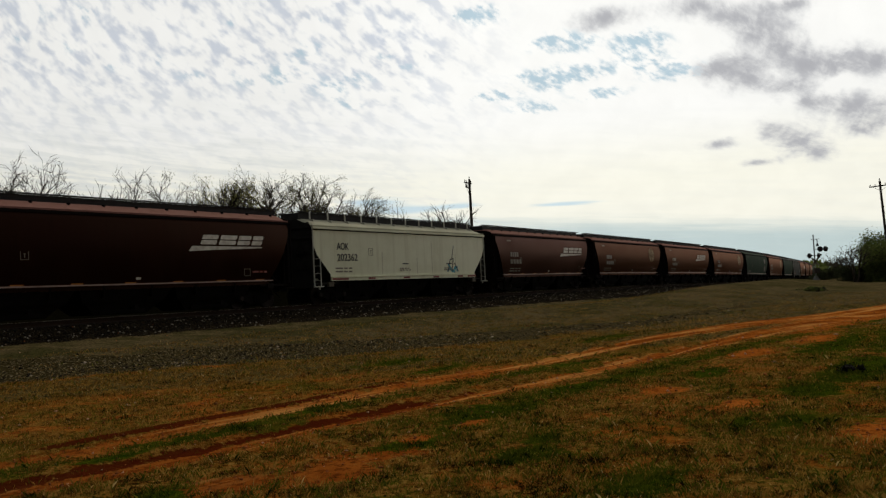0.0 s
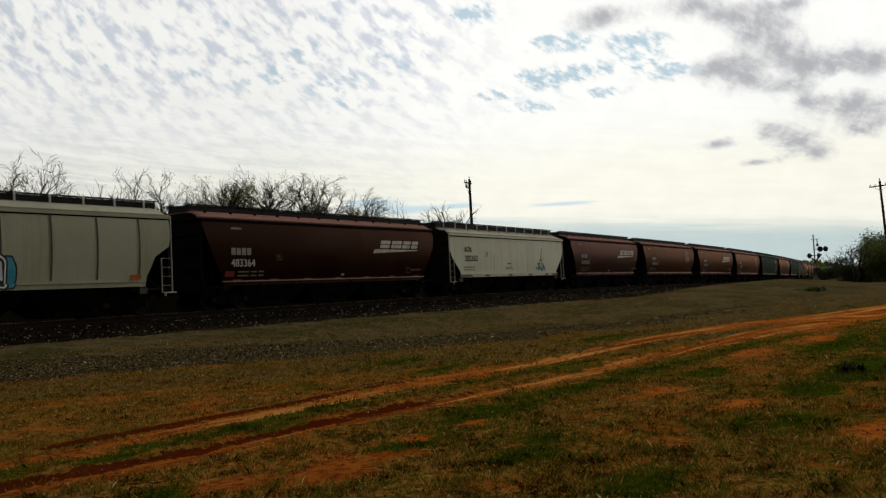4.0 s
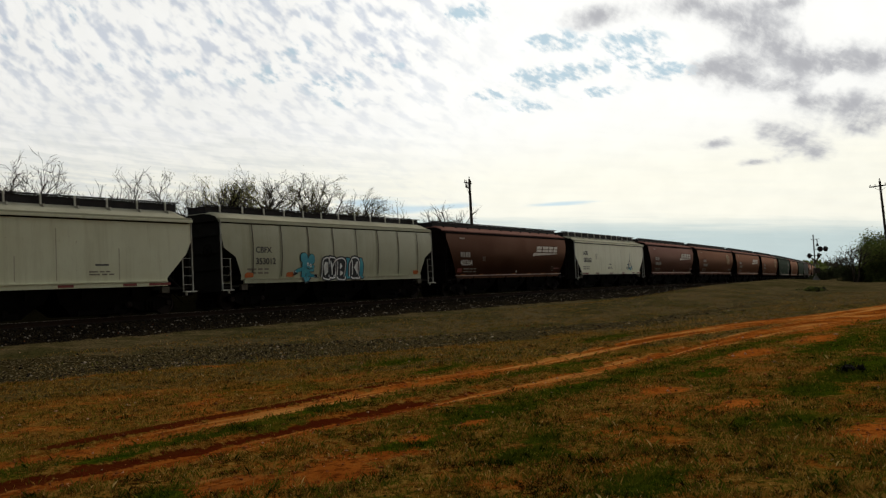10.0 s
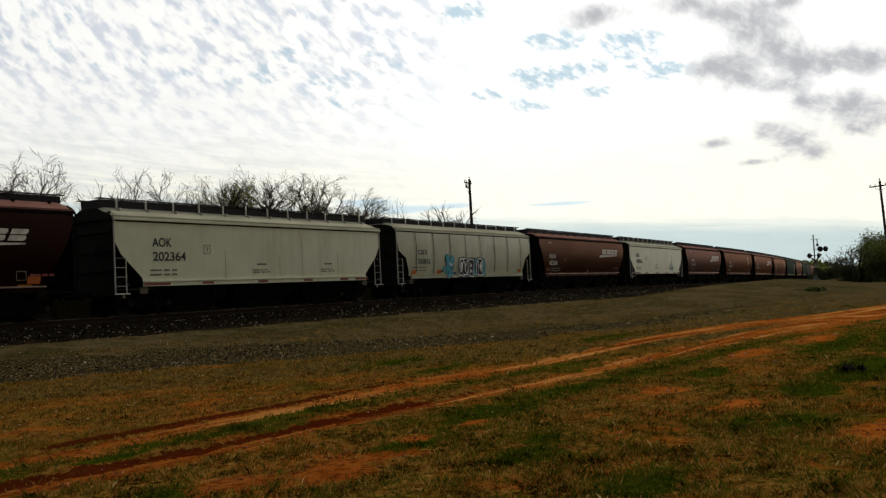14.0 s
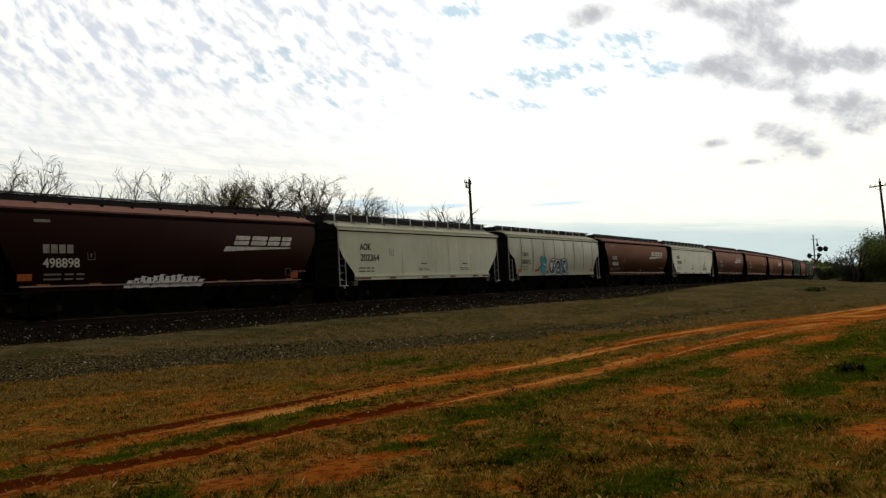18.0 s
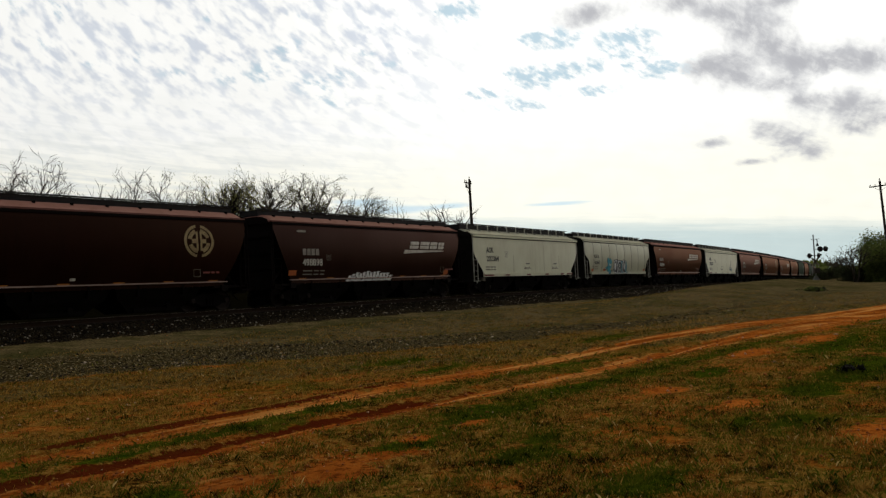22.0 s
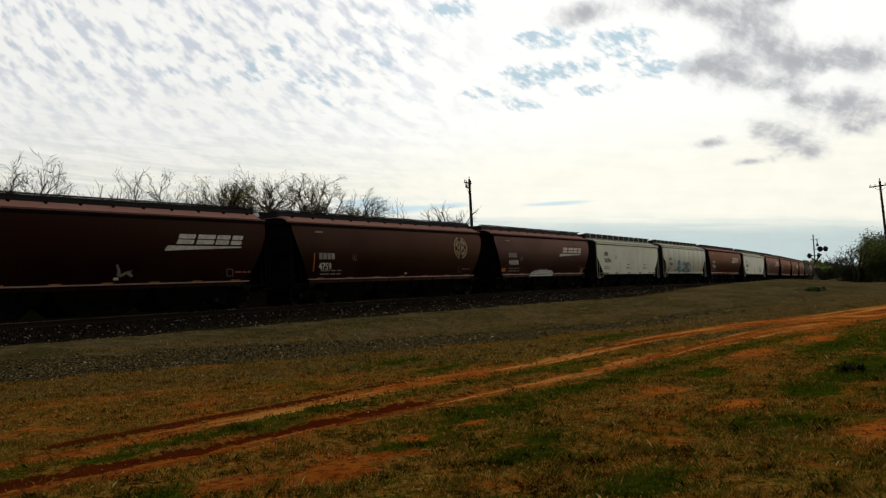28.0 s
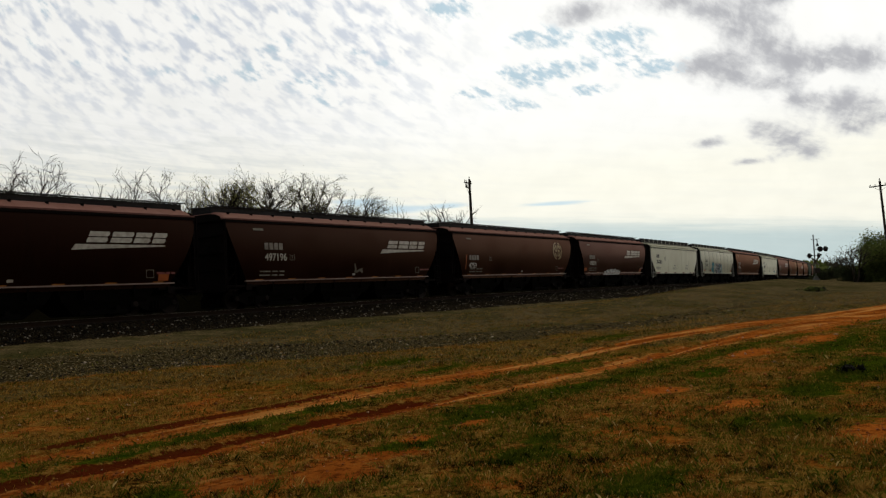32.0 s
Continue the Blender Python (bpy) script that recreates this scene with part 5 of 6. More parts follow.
    more(plain_round, 137.0, 155.3)
    grey = hopper_car("smooth", 155.3, 173.6, M_GREEN, M_GREYCAR, "dark green covered hopper with a grey roof")
    hopper_car("ribbed", 173.6, 190.6, M_GREYCAR, M_GREYCAR, "slate grey ribbed covered hopper")
    more(plain_brown, 190.6, 208.8)
    more(plain_round, 208.8, 227.1)
    more(plain_brown, 227.1, 245.3)
    more(grey, 245.3, 263.6)


make_train()
# ---- trees ----
def limb(verts, faces, pts, radii, n):
    """Add a tapered tube along pts."""
    base = len(verts)
    for k, (p, r) in enumerate(zip(pts, radii)):
        d = (pts[min(k + 1, len(pts) - 1)] - pts[max(k - 1, 0)]).normalized()
        u = d.orthogonal().normalized()
        w = d.cross(u)
        for i in range(n):
            a = 2 * math.pi * i / n
            verts.append(tuple(p + r * (math.cos(a) * u + math.sin(a) * w)))
    for k in range(len(pts) - 1):
        for i in range(n):
            j = (i + 1) % n
            faces.append((base + k * n + i, base + k * n + j, base + (k + 1) * n + j, base + (k + 1) * n + i))


def grow(rnd, start, way, length, radius, level, top, wood, twigs, tips, spread):
    steps = 5 if level < 2 else 3
    pts, d = [start], way.normalized()
    for _ in range(steps):
        wob = Vector((rnd.gauss(0, 1), rnd.gauss(0, 1), rnd.gauss(0, 0.6))) * (0.12 if level == 0 else (0.19 if level == 1 else 0.13))
        d = (d + wob + Vector((0, 0, 0.08 if level < 2 else 0.05))).normalized()
        pts.append(pts[-1] + d * length / steps)
    end = 0.55 if level < top else 0.3
    radii = [radius * (1 - (1 - end) * k / steps) for k in range(steps + 1)]
    limb(*(wood if level < 2 else twigs), pts, radii, 6 if level == 0 else (5 if level == 1 else 3))
    if level >= 2:
        tips.extend(pts[1:])
    if level >= top:
        return
    kids = {0: 7, 1: 4, 2: 4, 3: 2}[level] + rnd.randint(0, 1)
    for k in range(kids):
        t = (0.45 if level == 0 else 0.22) + (0.50 if level == 0 else 0.78) * (k + rnd.random()) / kids
        i = min(int(t * steps), steps - 1)
        f = t * steps - i
        at = pts[i].lerp(pts[i + 1], f)
        along = (pts[i + 1] - pts[i]).normalized()
        side = along.orthogonal().normalized()
        side.rotate(Matrix.Rotation(rnd.uniform(0, 6.283), 3, along))
        ang = rnd.uniform(0.45, 0.95) * (spread if level < 1 else max(spread, 1.0))
        nd = along * math.cos(ang) + side * math.sin(ang)
        grow(rnd, at, nd, length * rnd.uniform(*((0.30, 0.46) if level == 0 else (0.42, 0.66))), max(radii[i] * rnd.uniform(0.52, 0.68), 0.014), level + 1, top, wood, twigs, tips, spread)


def leaves_on(rnd, tips, count, size, jitter):
    verts, faces = [], []
    for _ in range(count):
        p = rnd.choice(tips) + Vector((rnd.gauss(0, jitter), rnd.gauss(0, jitter), rnd.gauss(0, jitter)))
        u = Vector((rnd.gauss(0, 1), rnd.gauss(0, 1), rnd.gauss(0, 1))).normalized()
        w = u.orthogonal().normalized()
        s = size * rnd.uniform(0.6, 1.4)
        b = len(verts)
        verts += [tuple(p - u * s), tuple(p + w * s * 0.45), tuple(p + u * s), tuple(p - w * s * 0.45)]
        faces.append((b, b + 1, b + 2, b + 3))
    return verts, faces


def mesh_part(name, verts, faces, material, parent, label=""):
    ob = stuff_mesh(name, verts, faces, material)
    ob.parent = parent
    if label:
        ob["label"] = label
    return ob


def ground_at(x, y):
    z, s, l = ground_level(np.array([x]), np.array([y]))
    return float(z[0])


def tree(x, y, top_z, seed, stems=2, lean=(0, 0), leaves=0, leaf=None, leaf_size=0.07, spread=1.0, label="", depth=4, split=0.25, girth=1.0):
    rnd = random.Random(seed)
    base = ground_at(x, y)
    height = top_z - base
    ob = tagged(new("tree"), label or "bare grey tree with fine upswept twigs", "tree", "trees beyond the track")
    ob.matrix_basis = pose(x, y, base)
    wood, twigs, tips = ([], []), ([], []), []
    for k in range(stems):
        a = 6.283 * k / stems + rnd.uniform(-0.5, 0.5)
        way = Vector((math.cos(a) * split + lean[0], math.sin(a) * split + lean[1], 1.0))
        grow(rnd, Vector((0.15 * math.cos(a), 0.15 * math.sin(a), -0.1)), way, height * rnd.uniform(0.74, 0.84), girth * (0.050 + height * 0.014), 0, depth, wood, twigs, tips, spread)
    peak = float(np.percentile([v[2] for v in twigs[0]], 99.6))
    k = height / peak
    for vs in (wood[0], twigs[0]):
        vs[:] = [(a * k, b * k, c * k) for a, b, c in vs]
    tips = [t * k for t in tips]
    mesh_part("trunk", *wood, M_BARK, ob, "forked grey trunk and limbs")
    mesh_part("crown", *twigs, M_BARK, ob, "crown of fine bare twigs")
    if leaves:
        mesh_part("leaves", *leaves_on(rnd, tips, leaves, leaf_size, 0.14), leaf or M_BUD, ob, "sparse fresh leaves")
    return ob


tree(-21.9, 43.6, 8.6, 11, 2, (-0.04, 0), spread=0.8, split=0.20, girth=0.7)
tree(-25.0, 41.4, 7.4, 12, 2, (-0.05, 0))
tree(-20.0, 47.2, 6.6, 13, 2, depth=3, spread=0.6, label="small bare tree with thin twigs")
tree(-18.5, 48.2, 6.5, 24, 2, depth=3, spread=0.6, label="small bare tree with thin twigs")
tree(-16.3, 48.6, 8.1, 14, 2, (-0.42, 0), depth=3, spread=0.35, split=0.10, girth=0.5, label="leaning bare tree with long straight limbs")
tree(-16.5, 50.4, 7.9, 15, 2, (0, 0), 900, M_OLIVE, 0.045, spread=0.62, split=0.14)
tree(-14.6, 53.4, 8.6, 16, 2, (-0.02, 0), 1500, M_BUD, 0.05, spread=0.6, split=0.12, label="grey tree with thin olive spring leaves")
tree(-13.5, 54.7, 8.15, 17, 3, (0, 0), 5200, M_BUD, 0.045, depth=3, spread=0.8, split=0.20, girth=0.6, label="bushy tree in fresh yellow-green leaf")
tree(-12.4, 56.6, 8.8, 18, 2, (0.05, 0), 300, M_OLIVE, 0.045, spread=0.55, split=0.15)
tree(-10.9, 58.8, 9.15, 19, 2, (0.02, 0), 2200, M_OLIVE, 0.05, spread=0.65, split=0.15, label="grey tree with thin olive spring leaves")
tree(-8.3, 62.9, 9.3, 20, 3, (0.0, 0), 4200, M_OLIVE, 0.045, split=0.36, label="spreading tree with dense twigs and olive leaves")
tree(-6.9, 64.5, 7.7, 21, 3, (0.05, 0), 1500, M_OLIVE, 0.05, split=0.36)
tree(-2.9, 70.3, 8.05, 22, 2, (0, 0), 200, M_OLIVE, 0.05, depth=3, label="small bare tree with thin twigs")
tree(0.4, 75.2, 7.85, 23, 3, (0, 0), 200, M_OLIVE, 0.05, depth=3, split=0.4, label="small bare tree with thin twigs")
tree(76.0, 160.0, 3.4, 31, 3, (0, 0), 300, M_OLIVE, 0.10, depth=3, split=0.4, label="distant bare tree beside the crossing road")
tree(71.5, 150.0, 2.4, 32, 3, (0, 0), 0, None, 0.1, depth=3, split=0.4, label="distant bare tree beside the crossing road")
tree(41.6, 84.0, 2.5, 33, 3, (-0.1, 0), 500, M_OLIVE, 0.045, depth=3, split=0.4, label="low bare tree at the edge of a thicket")


# ---- leafy thicket beside the crossing road ----
def shrub(x, y, top_z, width, seed, count, leaf, label):
    rnd = random.Random(seed)
    base = ground_at(x, y)
    h = top_z - base
    ob = tagged(new("shrub"), label, "shrub", "thicket by the crossing road")
    ob.matrix_basis = pose(x, y, base)
    wood, twigs, tips = ([], []), ([], []), []
    for k in range(5):
        a = 6.283 * k / 5 + rnd.uniform(-0.4, 0.4)
        grow(rnd, Vector((0.3 * math.cos(a), 0.3 * math.sin(a), -0.1)), Vector((math.cos(a) * width / h, math.sin(a) * width / h, 1)), h * 0.62, 0.07, 0, 3, wood, twigs, tips, 1.1)
    peak = max(v[2] for v in twigs[0])
    k = h / peak
    for vs in (wood[0], twigs[0]):
        vs[:] = [(a * k, b * k, c * k) for a, b, c in vs]
    tips = [t * k for t in tips]
    mass = []
    while len(mass) < 700:
        p = Vector((rnd.uniform(-1, 1), rnd.uniform(-1, 1), rnd.uniform(0, 1)))
        if p.xy.length < 1.05 - 0.55 * p.z ** 1.5 + 0.25 * noise.noise(p * 2.7 + Vector((seed, 0, 0))):
            mass.append(Vector((p.x * width * 1.25, p.y * width * 1.25, p.z * h * 0.86)))
    mesh_part("trunk", *wood, M_BARK, ob)
    mesh_part("crown", *twigs, M_BARK, ob)
    mesh_part("leaves", *leaves_on(rnd, tips[:: max(1, len(tips) // 350)] + mass, count * 2, 0.055 + 0.025 * min(h, 2.5), 0.06 * h), leaf, ob, "dense small dark leaves")
    return ob


shrub(45.3, 86.0, 2.4, 1.6, 41, 5200, M_DARKLEAF, "dense dark green shrub beside a gravel road")
shrub(46.9, 85.0, 3.4, 2.4, 42, 6500, M_DARKLEAF, "dense dark green shrub beside a gravel road")
shrub(50.0, 87.0, 3.8, 2.6, 43, 6000, M_DARKLEAF, "dense dark green shrub beside a gravel road")
shrub(54.0, 88.0, 3.9, 2.8, 44, 5000, M_DARKLEAF, "dense dark green shrub beside a gravel road")
shrub(44.4, 85.0, 1.3, 1.2, 47, 5200, M_DARKLEAF, "low dark green shrub at the edge of a thicket")
shrub(43.0, 86.5, 0.5, 1.5, 51, 3500, M_BRUSH, "low dark brush at the edge of a thicket")
shrub(48.6, 92.0, 4.2, 2.2, 45, 9000, M_THICKET, "tall olive-green shrub behind a darker thicket")


shrub(56.6, 122.0, 0.5, 2.6, 48, 3200, M_BRUSH, "low dark brush beyond the crossing road")
shrub(59.6, 122.0, 0.8, 2.8, 49, 3200, M_BRUSH, "low dark brush beyond the crossing road")
shrub(62.8, 122.0, 0.9, 2.8, 50, 3200, M_BRUSH, "low dark brush beyond the crossing road")


# ---- utility poles ----
def utility_pole(x, y, top_z, lean, arm_turn, arms, label):
    base = ground_at(x, y)
    h = top_z - base
    ob = tagged(new("utility_pole"), label, "utility pole", "poles along the railway")
    ob.matrix_basis = Matrix.Translation((x, y, base)) @ Euler((0, radians(lean), radians(arm_turn))).to_matrix().to_4x4()
    bm = bmesh.new()
    loft(bm, [ring((0, 0, z), (0, 0, 1), r, 12) for z, r in ((-0.3, 0.17), (h * 0.3, 0.155), (h * 0.7, 0.13), (h - 0.05, 0.115), (h, 0.10))])
    part("pole", bm, M_POLE, ob, "tapered dark timber pole", True)
    for z, w in arms:
        bm = bmesh.new()
        box(bm, -w, w, 0.12, 0.22, z + h - 0.06, z + h + 0.06)
        arm = part("crossarm", bm, M_POLE, ob, "short timber crossarm")
        for sx in (-1, 1):
            bm = bmesh.new()
            tube(bm, (sx * w * 0.7, 0.17, h + z - 0.03), (0, 0.13, h + z - 0.55), 0.018, 5)
            part("brace", bm, M_GALV, arm)
            for f in (0.45, 0.9):
                bm = bmesh.new()
                loft(bm, [ring((sx * w * f, 0.17, h + z + q), (0, 0, 1), r, 8) for q, r in ((0.06, 0.02), (0.12, 0.02), (0.13, 0.055), (0.19, 0.05), (0.21, 0.035), (0.25, 0.045), (0.28, 0.02))])
                part("insulator", bm, M_CERAMIC, arm, "", True)
    bm = bmesh.new()
    loft(bm, [ring((0.0, 0, h + q), (0, 0, 1), r, 8) for q, r in ((-0.05, 0.03), (0.10, 0.03), (0.11, 0.06), (0.2, 0.055), (0.27, 0.025))])
    part("top_insulator", bm, M_CERAMIC, ob, "", True)
    return ob


utility_pole(2.85, 78.6, 10.6, 0.0, 62.0, ((-0.35, 0.75), (-0.75, 0.5)), "dark timber utility pole with short crossarms beyond the track")
utility_pole(48.42, 90.0, 9.6, -2.0, -35.0, ((-0.55, 1.1),), "dark leaning timber utility pole with one crossarm by a thicket")


# ---- level crossing signal ----
def flasher(parent, x, y, z, facing):
    """Round black backboard with a hooded unlit red lens."""
    f = Matrix.Translation((x, y, z)) @ Matrix.Rotation(radians(facing), 4, "Z")
    bm = bmesh.new()
    loft(bm, [[f @ p for p in ring((0, q, 0), (0, 1, 0), r, 24)] for q, r in ((0.03, 0.285), (0.0, 0.30), (-0.03, 0.295))])
    lamp = part("flasher", bm, M_SIGNALBLACK, parent, "round black signal backboard")
    bm = bmesh.new()
    loft(bm, [[f @ p for p in ring((0, q, 0), (0, 1, 0), r, 20)] for q, r in ((-0.03, 0.125), (-0.07, 0.12), (-0.09, 0.07), (-0.095, 0.01))])
    part("lens", bm, M_REDLENS, lamp, "unlit red lens", True)
    bm = bmesh.new()
    a, b = [], []
    for i in range(11):
        t = math.pi * i / 10
        a.append([f @ Vector((0.14 * math.cos(t) * k, q, 0.14 * math.sin(t) * k)) for q, k in ((-0.03, 1.0), (-0.30, 0.95), (-0.30, 1.03), (-0.03, 1.08))])
    loft(bm, a)
    part("hood", bm, M_SIGNALBLACK, lamp)


def crossing_signal(x, y):
    base = ground_at(x, y)
    ob = tagged(new("crossing_signal"), "tall level crossing mast with four black flashers, unlit", "crossing signal")
    ob.matrix_basis = pose(x, y, base)
    bm = bmesh.new()
    loft(bm, [ring((0, 0, z), (0, 0, 1), 0.07, 12) for z in (0.0, 2.5, 5.05)])
    part("mast", bm, M_GALV, ob, "slim galvanised mast", True)
    bm = bmesh.new()
    box(bm, -0.28, 0.28, -0.28, 0.28, -0.05, 0.18)
    box(bm, -0.16, 0.16, -0.16, 0.16, 0.18, 0.45)
    part("base", bm, M_GALV, ob)
    bm = bmesh.new()
    tube(bm, (-0.95, 0, 2.72), (0.75, 0, 2.72), 0.035, 8)
    tube(bm, (0.0, 0, 3.42), (1.35, 0, 3.42), 0.035, 8)
    tube(bm, (-0.3, 0, 4.55), (0.62, 0, 4.55), 0.028, 8)
    part("arm", bm, M_GALV, ob, "horizontal signal arms")
    for fx, fz, turn in ((-0.62, 2.72, 20), (0.42, 2.72, 35), (0.62, 3.42, -15), (1.22, 3.42, 10)):
        flasher(ob, fx, -0.12, fz, turn)
    bm = bmesh.new()
    loft(bm, [ring((0.40, 0, z), (0, 0, 1), r, 12) for z, r in ((3.75, 0.10), (3.78, 0.14), (3.95, 0.12), (4.05, 0.05), (4.5, 0.025))])
    part("bell", bm, M_SIGNALBLACK, ob, "dark hanging bell", True)
    bm = bmesh.new()
    tube(bm, (0.40, 0, 4.05), (0.40, 0, 4.55), 0.05, 6)
    part("hanger", bm, M_GALV, ob)
    for turn in (48, -48):
        bm = bmesh.new()
        m = Matrix.Translation((0, -0.09, 2.05)) @ Matrix.Rotation(radians(turn), 4, "Y")
        v = box(bm, -0.55, 0.55, -0.012, 0.012, -0.10, 0.10)
        bmesh.ops.transform(bm, matrix=m, verts=v)
        part("crossbuck_blade", bm, M_FAINT, ob, "weathered pale crossbuck blade, back side")
    bm = bmesh.new()
    box(bm, -0.28, 0.28, -0.5, 0.0, 0.75, 1.35)
    bmesh.ops.bevel(bm, geom=bm.edges[:], offset=0.03, segments=1, affect="EDGES")
    part("gate_mechanism", bm, M_POLE, ob, "dark gate mechanism housing")
    return ob


crossing_signal(41.2, 92.0)


# ---- far woods along the horizon and brush beyond the track ----
def far_woods():
    rnd = random.Random(77)
    verts, faces = [], []
    for _ in range(15000):
        a = radians(rnd.uniform(-40, 40))
        d = rnd.uniform(330, 420)
        x, y = d * math.sin(a), d * math.cos(a)
        top = 4.5 + 2.0 * math.sin(a * 23) + 1.2 * math.sin(a * 61 + 1)
        p = Vector((x, y, -1.6 + rnd.random() ** 1.3 * top))
        u = Vector((rnd.gauss(0, 1), rnd.gauss(0, 0.4), rnd.gauss(0, 1))).normalized()
        w = u.cross(Vector((0.2, 1, 0.1))).normalized()
        s = rnd.uniform(0.5, 1.2)
        b = len(verts)
        verts += [tuple(p - u * s), tuple(p + w * s * 0.6), tuple(p + u * s), tuple(p - w * s * 0.6)]
        faces.append((b, b + 1, b + 2, b + 3))
    ob = stuff_mesh("far_woods", verts, faces, M_DARKLEAF)
    return tagged(ob, "far low belt of dark trees along the horizon", "woods", kind="stuff")


far_woods()


# ---- dark clod of uprooted weed on the grass ----
def weed_clod(x, y):
    rnd = random.Random(5)
    z = ground_at(x, y)
    ob = tagged(new("weed_clod"), "dark dried weed clod lying on green grass", "weed")
    ob.matrix_basis = pose(x, y, z)
    for k, (cx, r, h) in enumerate(((-0.04, 0.11, 0.12), (0.16, 0.06, 0.11), (-0.14, 0.06, 0.05))):
        bm = bmesh.new()
        bmesh.ops.create_icosphere(bm, subdivisions=2, radius=1.0)
        for v in bm.verts:
            q = 1 + 0.5 * noise.noise(v.co * 2.3 + Vector((k * 7, 0, 0)))
            v.co = Vector((cx + v.co.x * r * q, v.co.y * r * q, max(-0.02, h * 0.45 + v.co.z * h * 0.6 * q)))
        part("clod", bm, M_SHADEGRIME, ob)
    verts, faces = [], []
    for _ in range(90):
        a, e = rnd.uniform(0, 6.28), rnd.uniform(0.1, 1.3)
        d = Vector((math.cos(a) * math.cos(e), math.sin(a) * math.cos(e), math.sin(e)))
        s = Vector((rnd.uniform(-0.2, 0.22), rnd.uniform(-0.1, 0.1), rnd.uniform(0, 0.08)))
        limb(verts, faces, [s, s + d * rnd.uniform(0.05, 0.14)], [0.005, 0.002], 3)
    mesh_part("stems", verts, faces, M_SHADEGRIME, ob, "dry dark stems")


weed_clod(6.2, 12.9)
shrub(26.0, 58.7, ground_at(26.0, 58.7) + 0.32, 0.55, 46, 700, M_DARKLEAF, "low dark weeds by the crossing road")
# ---- grass, pebbles and ballast stones: too many to count ----
def quick_mesh(name, verts, tris, material):
    me = bpy.data.meshes.new(name)
    me.vertices.add(len(verts))
    me.vertices.foreach_set("co", np.asarray(verts, np.float32).ravel())
    me.loops.add(len(tris) * 3)
    me.loops.foreach_set("vertex_index", np.asarray(tris, np.int32).ravel())
    me.polygons.add(len(tris))
    me.polygons.foreach_set("loop_start", np.arange(len(tris), dtype=np.int32) * 3)
    me.update(calc_edges=True)
    me.materials.append(material)
    return new(name, me)


def blades(rng, x, y, z, height, width, lean):
    """One bent blade (two triangles sharing an edge) at each place."""
    n = len(x)
    a = rng.uniform(0, 2 * np.pi, n)
    dx, dy = np.cos(a), np.sin(a)
    b = rng.uniform(0, 2 * np.pi, n)
    lx, ly = np.cos(b) * lean * height, np.sin(b) * lean * height
    p0 = np.stack([x - dx * width / 2, y - dy * width / 2, z - 0.01], 1)
    p1 = np.stack([x + dx * width / 2, y + dy * width / 2, z - 0.01], 1)
    p2 = np.stack([x + lx * 0.35, y + ly * 0.35, z + height * 0.62], 1)
    p3 = np.stack([x + lx, y + ly, z + height], 1)
    v = np.stack([p0, p1, p2, p3], 1).reshape(-1, 3)
    i = np.arange(n)[:, None] * 4
    t = np.concatenate([i + np.array([0, 1, 2]), i + np.array([2, 1, 3])], 1).reshape(-1, 3)
    return v, t


def scatter_field(rng, n, r0, r1):
    r = np.exp(rng.uniform(np.log(r0), np.log(r1), n))
    a = np.radians(rng.uniform(-32, 32, n))
    return r * np.sin(a), r * np.cos(a), r


def grow_grass():
    rng = np.random.default_rng(8)
    kinds = {"green_grass": ([], [], M_GRASS, "short green grass in uneven tufts"), "dry_grass": ([], [], M_STRAW, "short dry straw-coloured grass")}
    tuft = 5
    x, y, r = scatter_field(rng, 170000, 4.4, 60)
    z, s, l = ground_level(x, y)
    bal, gra, dirt, green, damp, pale, far_shade, dull = cover(x, y, s, l)
    u = rng.random(len(x))
    clump = noise2(x, y, 2.3, 6.0) * 0.45 + noise2(x, y, 7.0, 1.0) * 0.55
    keep = (bal < 0.2) & (rng.random(len(x)) > dirt * 1.25) & (rng.random(len(x)) > damp * 1.2) & (rng.random(len(x)) > gra * 0.9) & (l > 6.0) & (clump + rng.normal(0, 0.28, len(x)) > -0.22)
    is_green = u < np.clip(0.33 + 0.12 * smooth01(l, 23, 26) + green * 0.85 + noise2(x, y, 0.5, 2.0) * 0.2 - pale * 0.25, 0.04, 0.97)
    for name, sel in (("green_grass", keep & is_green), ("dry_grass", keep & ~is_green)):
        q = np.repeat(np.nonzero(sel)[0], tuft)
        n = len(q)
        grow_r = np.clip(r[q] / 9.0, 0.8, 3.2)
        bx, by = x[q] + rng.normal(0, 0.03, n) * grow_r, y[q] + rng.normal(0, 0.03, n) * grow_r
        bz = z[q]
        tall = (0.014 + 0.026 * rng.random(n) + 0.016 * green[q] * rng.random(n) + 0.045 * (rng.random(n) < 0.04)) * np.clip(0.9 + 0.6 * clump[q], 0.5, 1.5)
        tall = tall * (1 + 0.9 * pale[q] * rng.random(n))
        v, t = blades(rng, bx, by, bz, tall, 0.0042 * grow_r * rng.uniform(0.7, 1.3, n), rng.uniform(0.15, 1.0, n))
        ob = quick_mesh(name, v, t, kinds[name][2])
        tagged(ob, kinds[name][3], "grass", kind="stuff")


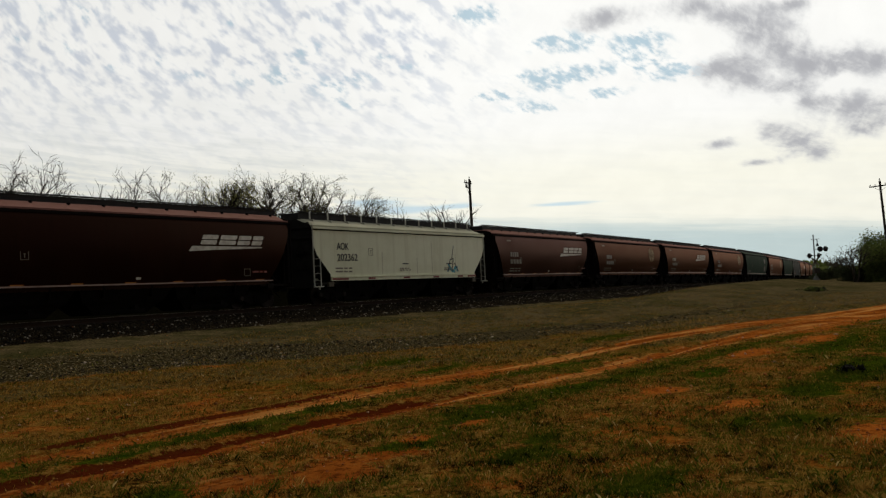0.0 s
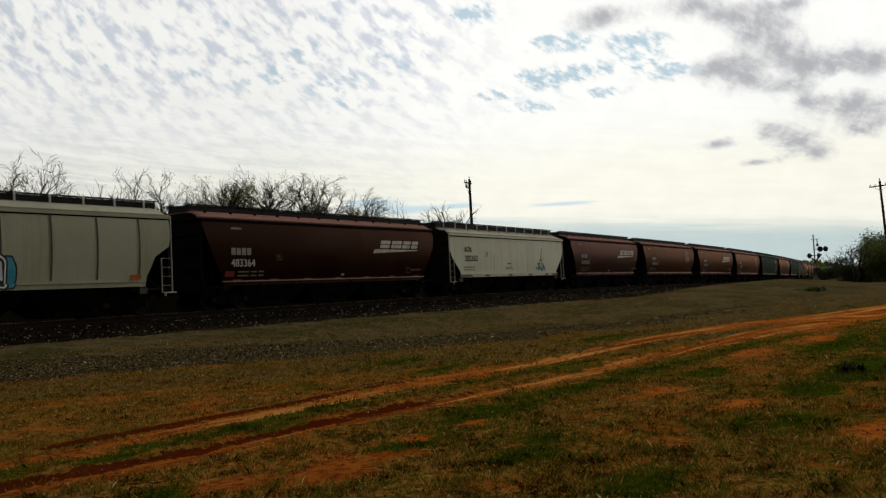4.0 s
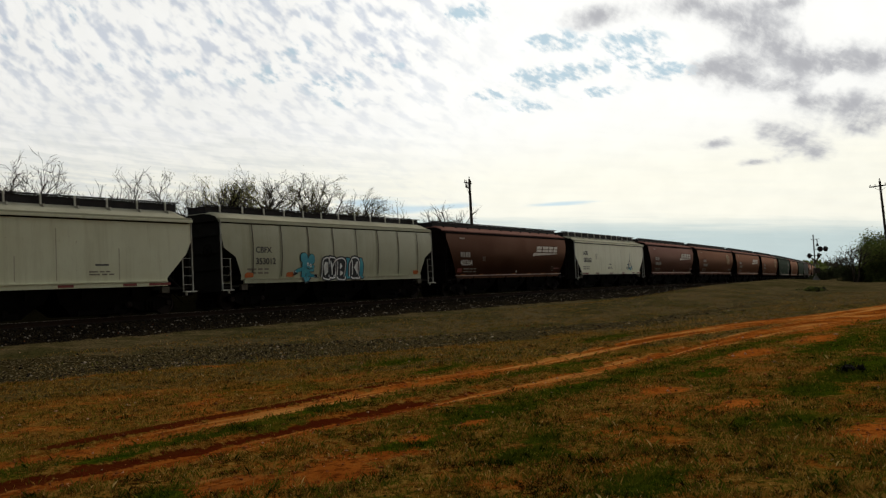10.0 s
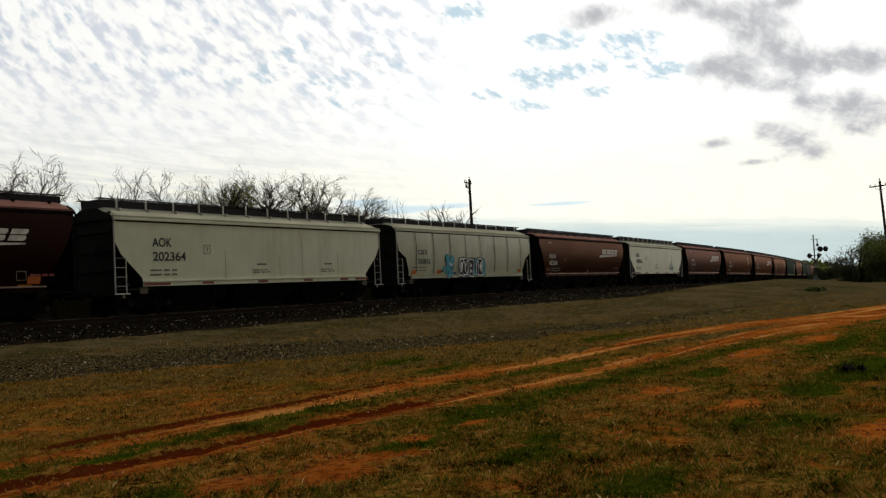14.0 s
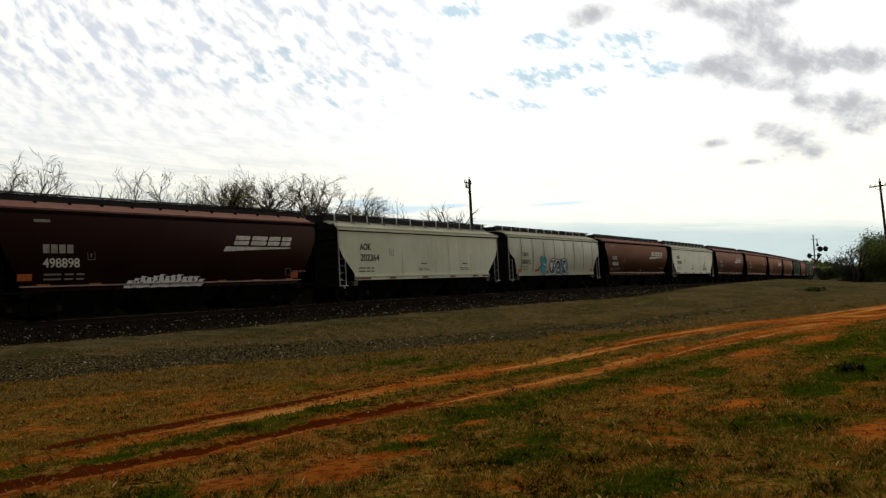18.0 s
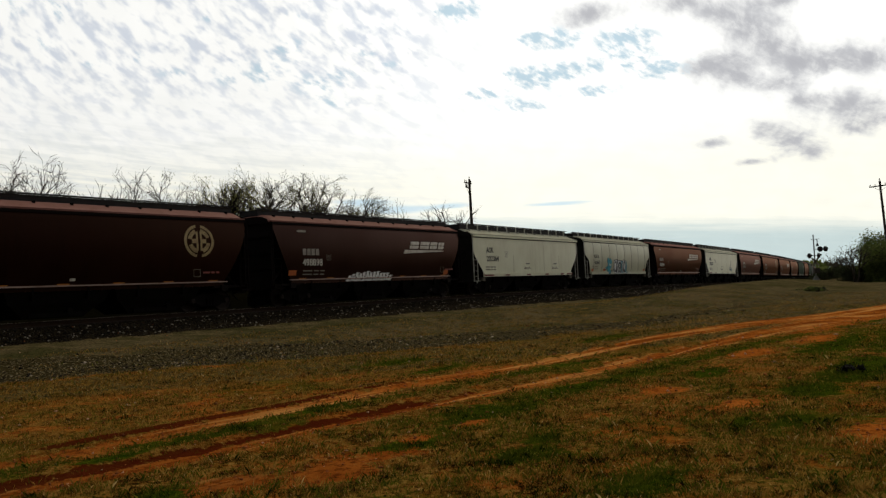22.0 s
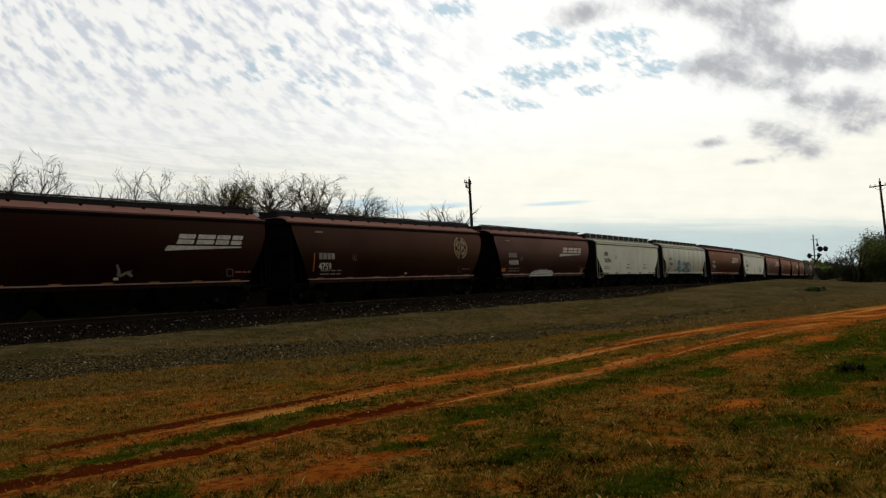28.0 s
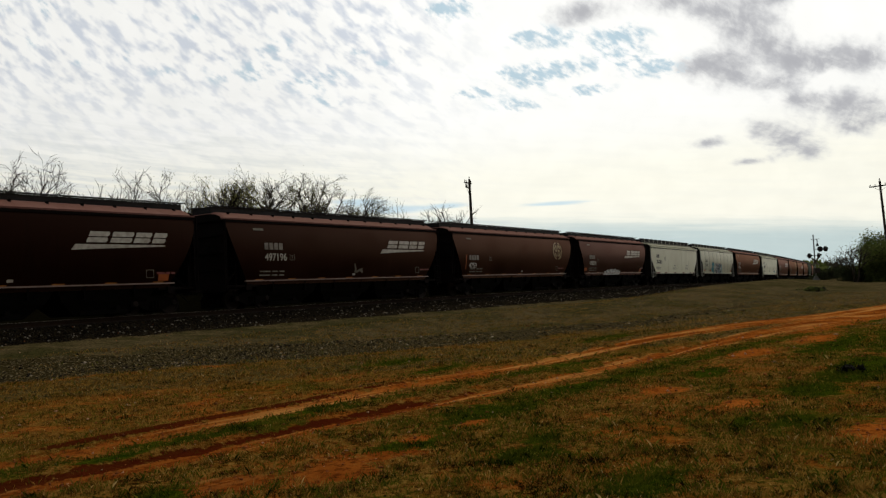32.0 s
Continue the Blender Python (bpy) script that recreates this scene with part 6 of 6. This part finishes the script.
def stones(rng, x, y, z, size, name, material, label, category):
    n = len(x)
    base = np.array([(1, 0, 0), (-1, 0, 0), (0, 1, 0), (0, -1, 0), (0, 0, 1), (0, 0, -1)], float)
    tri = np.array([(0, 2, 4), (2, 1, 4), (1, 3, 4), (3, 0, 4), (2, 0, 5), (1, 2, 5), (3, 1, 5), (0, 3, 5)])
    a = rng.uniform(0, 6.283, n)
    p = base[None] * rng.uniform(0.55, 1.2, (n, 6, 3)) + rng.normal(0, 0.18, (n, 6, 3))
    c, s = np.cos(a)[:, None], np.sin(a)[:, None]
    px, py = p[..., 0] * c - p[..., 1] * s, p[..., 0] * s + p[..., 1] * c
    v = np.stack([x[:, None] + px * size[:, None], y[:, None] + py * size[:, None], z[:, None] + (p[..., 2] * 0.7 + 0.25) * size[:, None]], 2).reshape(-1, 3)
    t = (np.arange(n)[:, None, None] * 6 + tri[None]).reshape(-1, 3)
    ob = quick_mesh(name, v, t, material)
    return tagged(ob, label, category, kind="stuff")


def stone_mat(name, lo, mid, hi):
    n = Nodes(name)
    r = n.t.nodes.new("ShaderNodeNewGeometry").outputs["Random Per Island"]
    c = n.mix(n.ramp(r, 0.0, 0.85), lo, mid)
    c = n.mix(n.ramp(r, 0.90, 0.95), c, hi)
    return n.surface(n.mix(n.math("MULTIPLY", n.noise(n.coords(), 40.0, 4), 0.5), c, lo), 0.9, 0.0, None, 0.05)


def lay_stones():
    rng = np.random.default_rng(21)
    n = 42000
    s = 4 + rng.random(n) ** 1.5 * 90
    l = rng.uniform(-2.0, 7.5, n)
    h = np.interp(s, S, _h)
    x, y = np.interp(s, S, TX) + np.sin(h) * l, np.interp(s, S, TY) - np.cos(h) * l
    z, s2, l2 = ground_level(x, y)
    bal = cover(x, y, s2, l2)[0]
    ok = (bal > 0.35) & (abs(abs(l) - 0.72) > 0.10) & ((abs(l) > 1.3) | (rng.random(n) < 0.5))
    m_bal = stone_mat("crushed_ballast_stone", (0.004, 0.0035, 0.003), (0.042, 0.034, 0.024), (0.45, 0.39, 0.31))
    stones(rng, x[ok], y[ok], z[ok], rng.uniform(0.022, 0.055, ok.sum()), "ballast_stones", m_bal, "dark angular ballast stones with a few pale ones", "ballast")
    n = 46000
    x, y, r = scatter_field(rng, n, 10, 75)
    z, s, l = ground_level(x, y)
    bal, gra, dirt, green, damp, pale, far_shade, dull = cover(x, y, s, l)
    band = np.exp(-((l - 9.3 - 0.05 * s + noise2(x, y, 0.4, 3.0)) / 1.7) ** 2)
    ok = (bal < 0.4) & (l > 2.5) & (rng.random(n) < gra * (0.14 + 0.46 * band))
    m_gra = stone_mat("trackside_gravel_stone", (0.005, 0.004, 0.003), (0.038, 0.028, 0.017), (0.46, 0.38, 0.28))
    stones(rng, x[ok], y[ok], z[ok], rng.uniform(0.018, 0.045, ok.sum()) * np.clip(r[ok] / 22, 0.8, 1.6), "gravel_stones", m_gra, "scattered grey and pale trackside gravel", "gravel")
    n = 9000
    x, y, r = scatter_field(rng, n, 4.4, 34)
    z, s, l = ground_level(x, y)
    bal, gra, dirt, green, damp, pale, far_shade, dull = cover(x, y, s, l)
    ok = (rng.random(n) < np.clip(dirt * 0.6 + 0.12, 0, 1)) & (gra < 0.5)
    m_clod = stone_mat("red_earth_clod", (0.12, 0.036, 0.014), (0.36, 0.12, 0.036), (0.50, 0.34, 0.22))
    stones(rng, x[ok], y[ok], z[ok], rng.uniform(0.006, 0.022, ok.sum()) * np.clip(r[ok] / 8, 0.8, 2.0), "earth_clods", m_clod, "small crumbs of red earth and pale pebbles", "pebbles")


grow_grass()
lay_stones()
# ---- what moves: the cars roll along the track, their wheels turn, the cloud drifts ----
def car_pose(mid, full, t):
    s = mid + float(TRAVEL(t))
    reach = full - 2.55
    p, q = Vector(on_track(s - reach)), Vector(on_track(s + reach))
    d = q - p
    return Matrix.Translation((p + q) / 2) @ Euler((0, -math.atan2(d.z, d.xy.length), math.atan2(d.y, d.x))).to_matrix().to_4x4()


def motions():
    times = [k * 2.0 for k in range(17)]
    for car, mid, full in CARS:
        walk(car, [(t, car_pose(mid, full, t)) for t in times])
    steps = [k * 0.2 for k in range(161)]
    turns = [float(TRAVEL(t)) / 0.457 for t in steps]
    for o in SPINNING:
        at = o.matrix_basis.translation.copy()
        walk(o, [(t, Matrix.Translation(at) @ Matrix.Rotation(a, 4, "Y")) for t, a in zip(steps, turns)])
    walk(clouds, [(0.0, pose(0, 0, 0)), (32.0, pose(-29, -24, 0))])


motions()
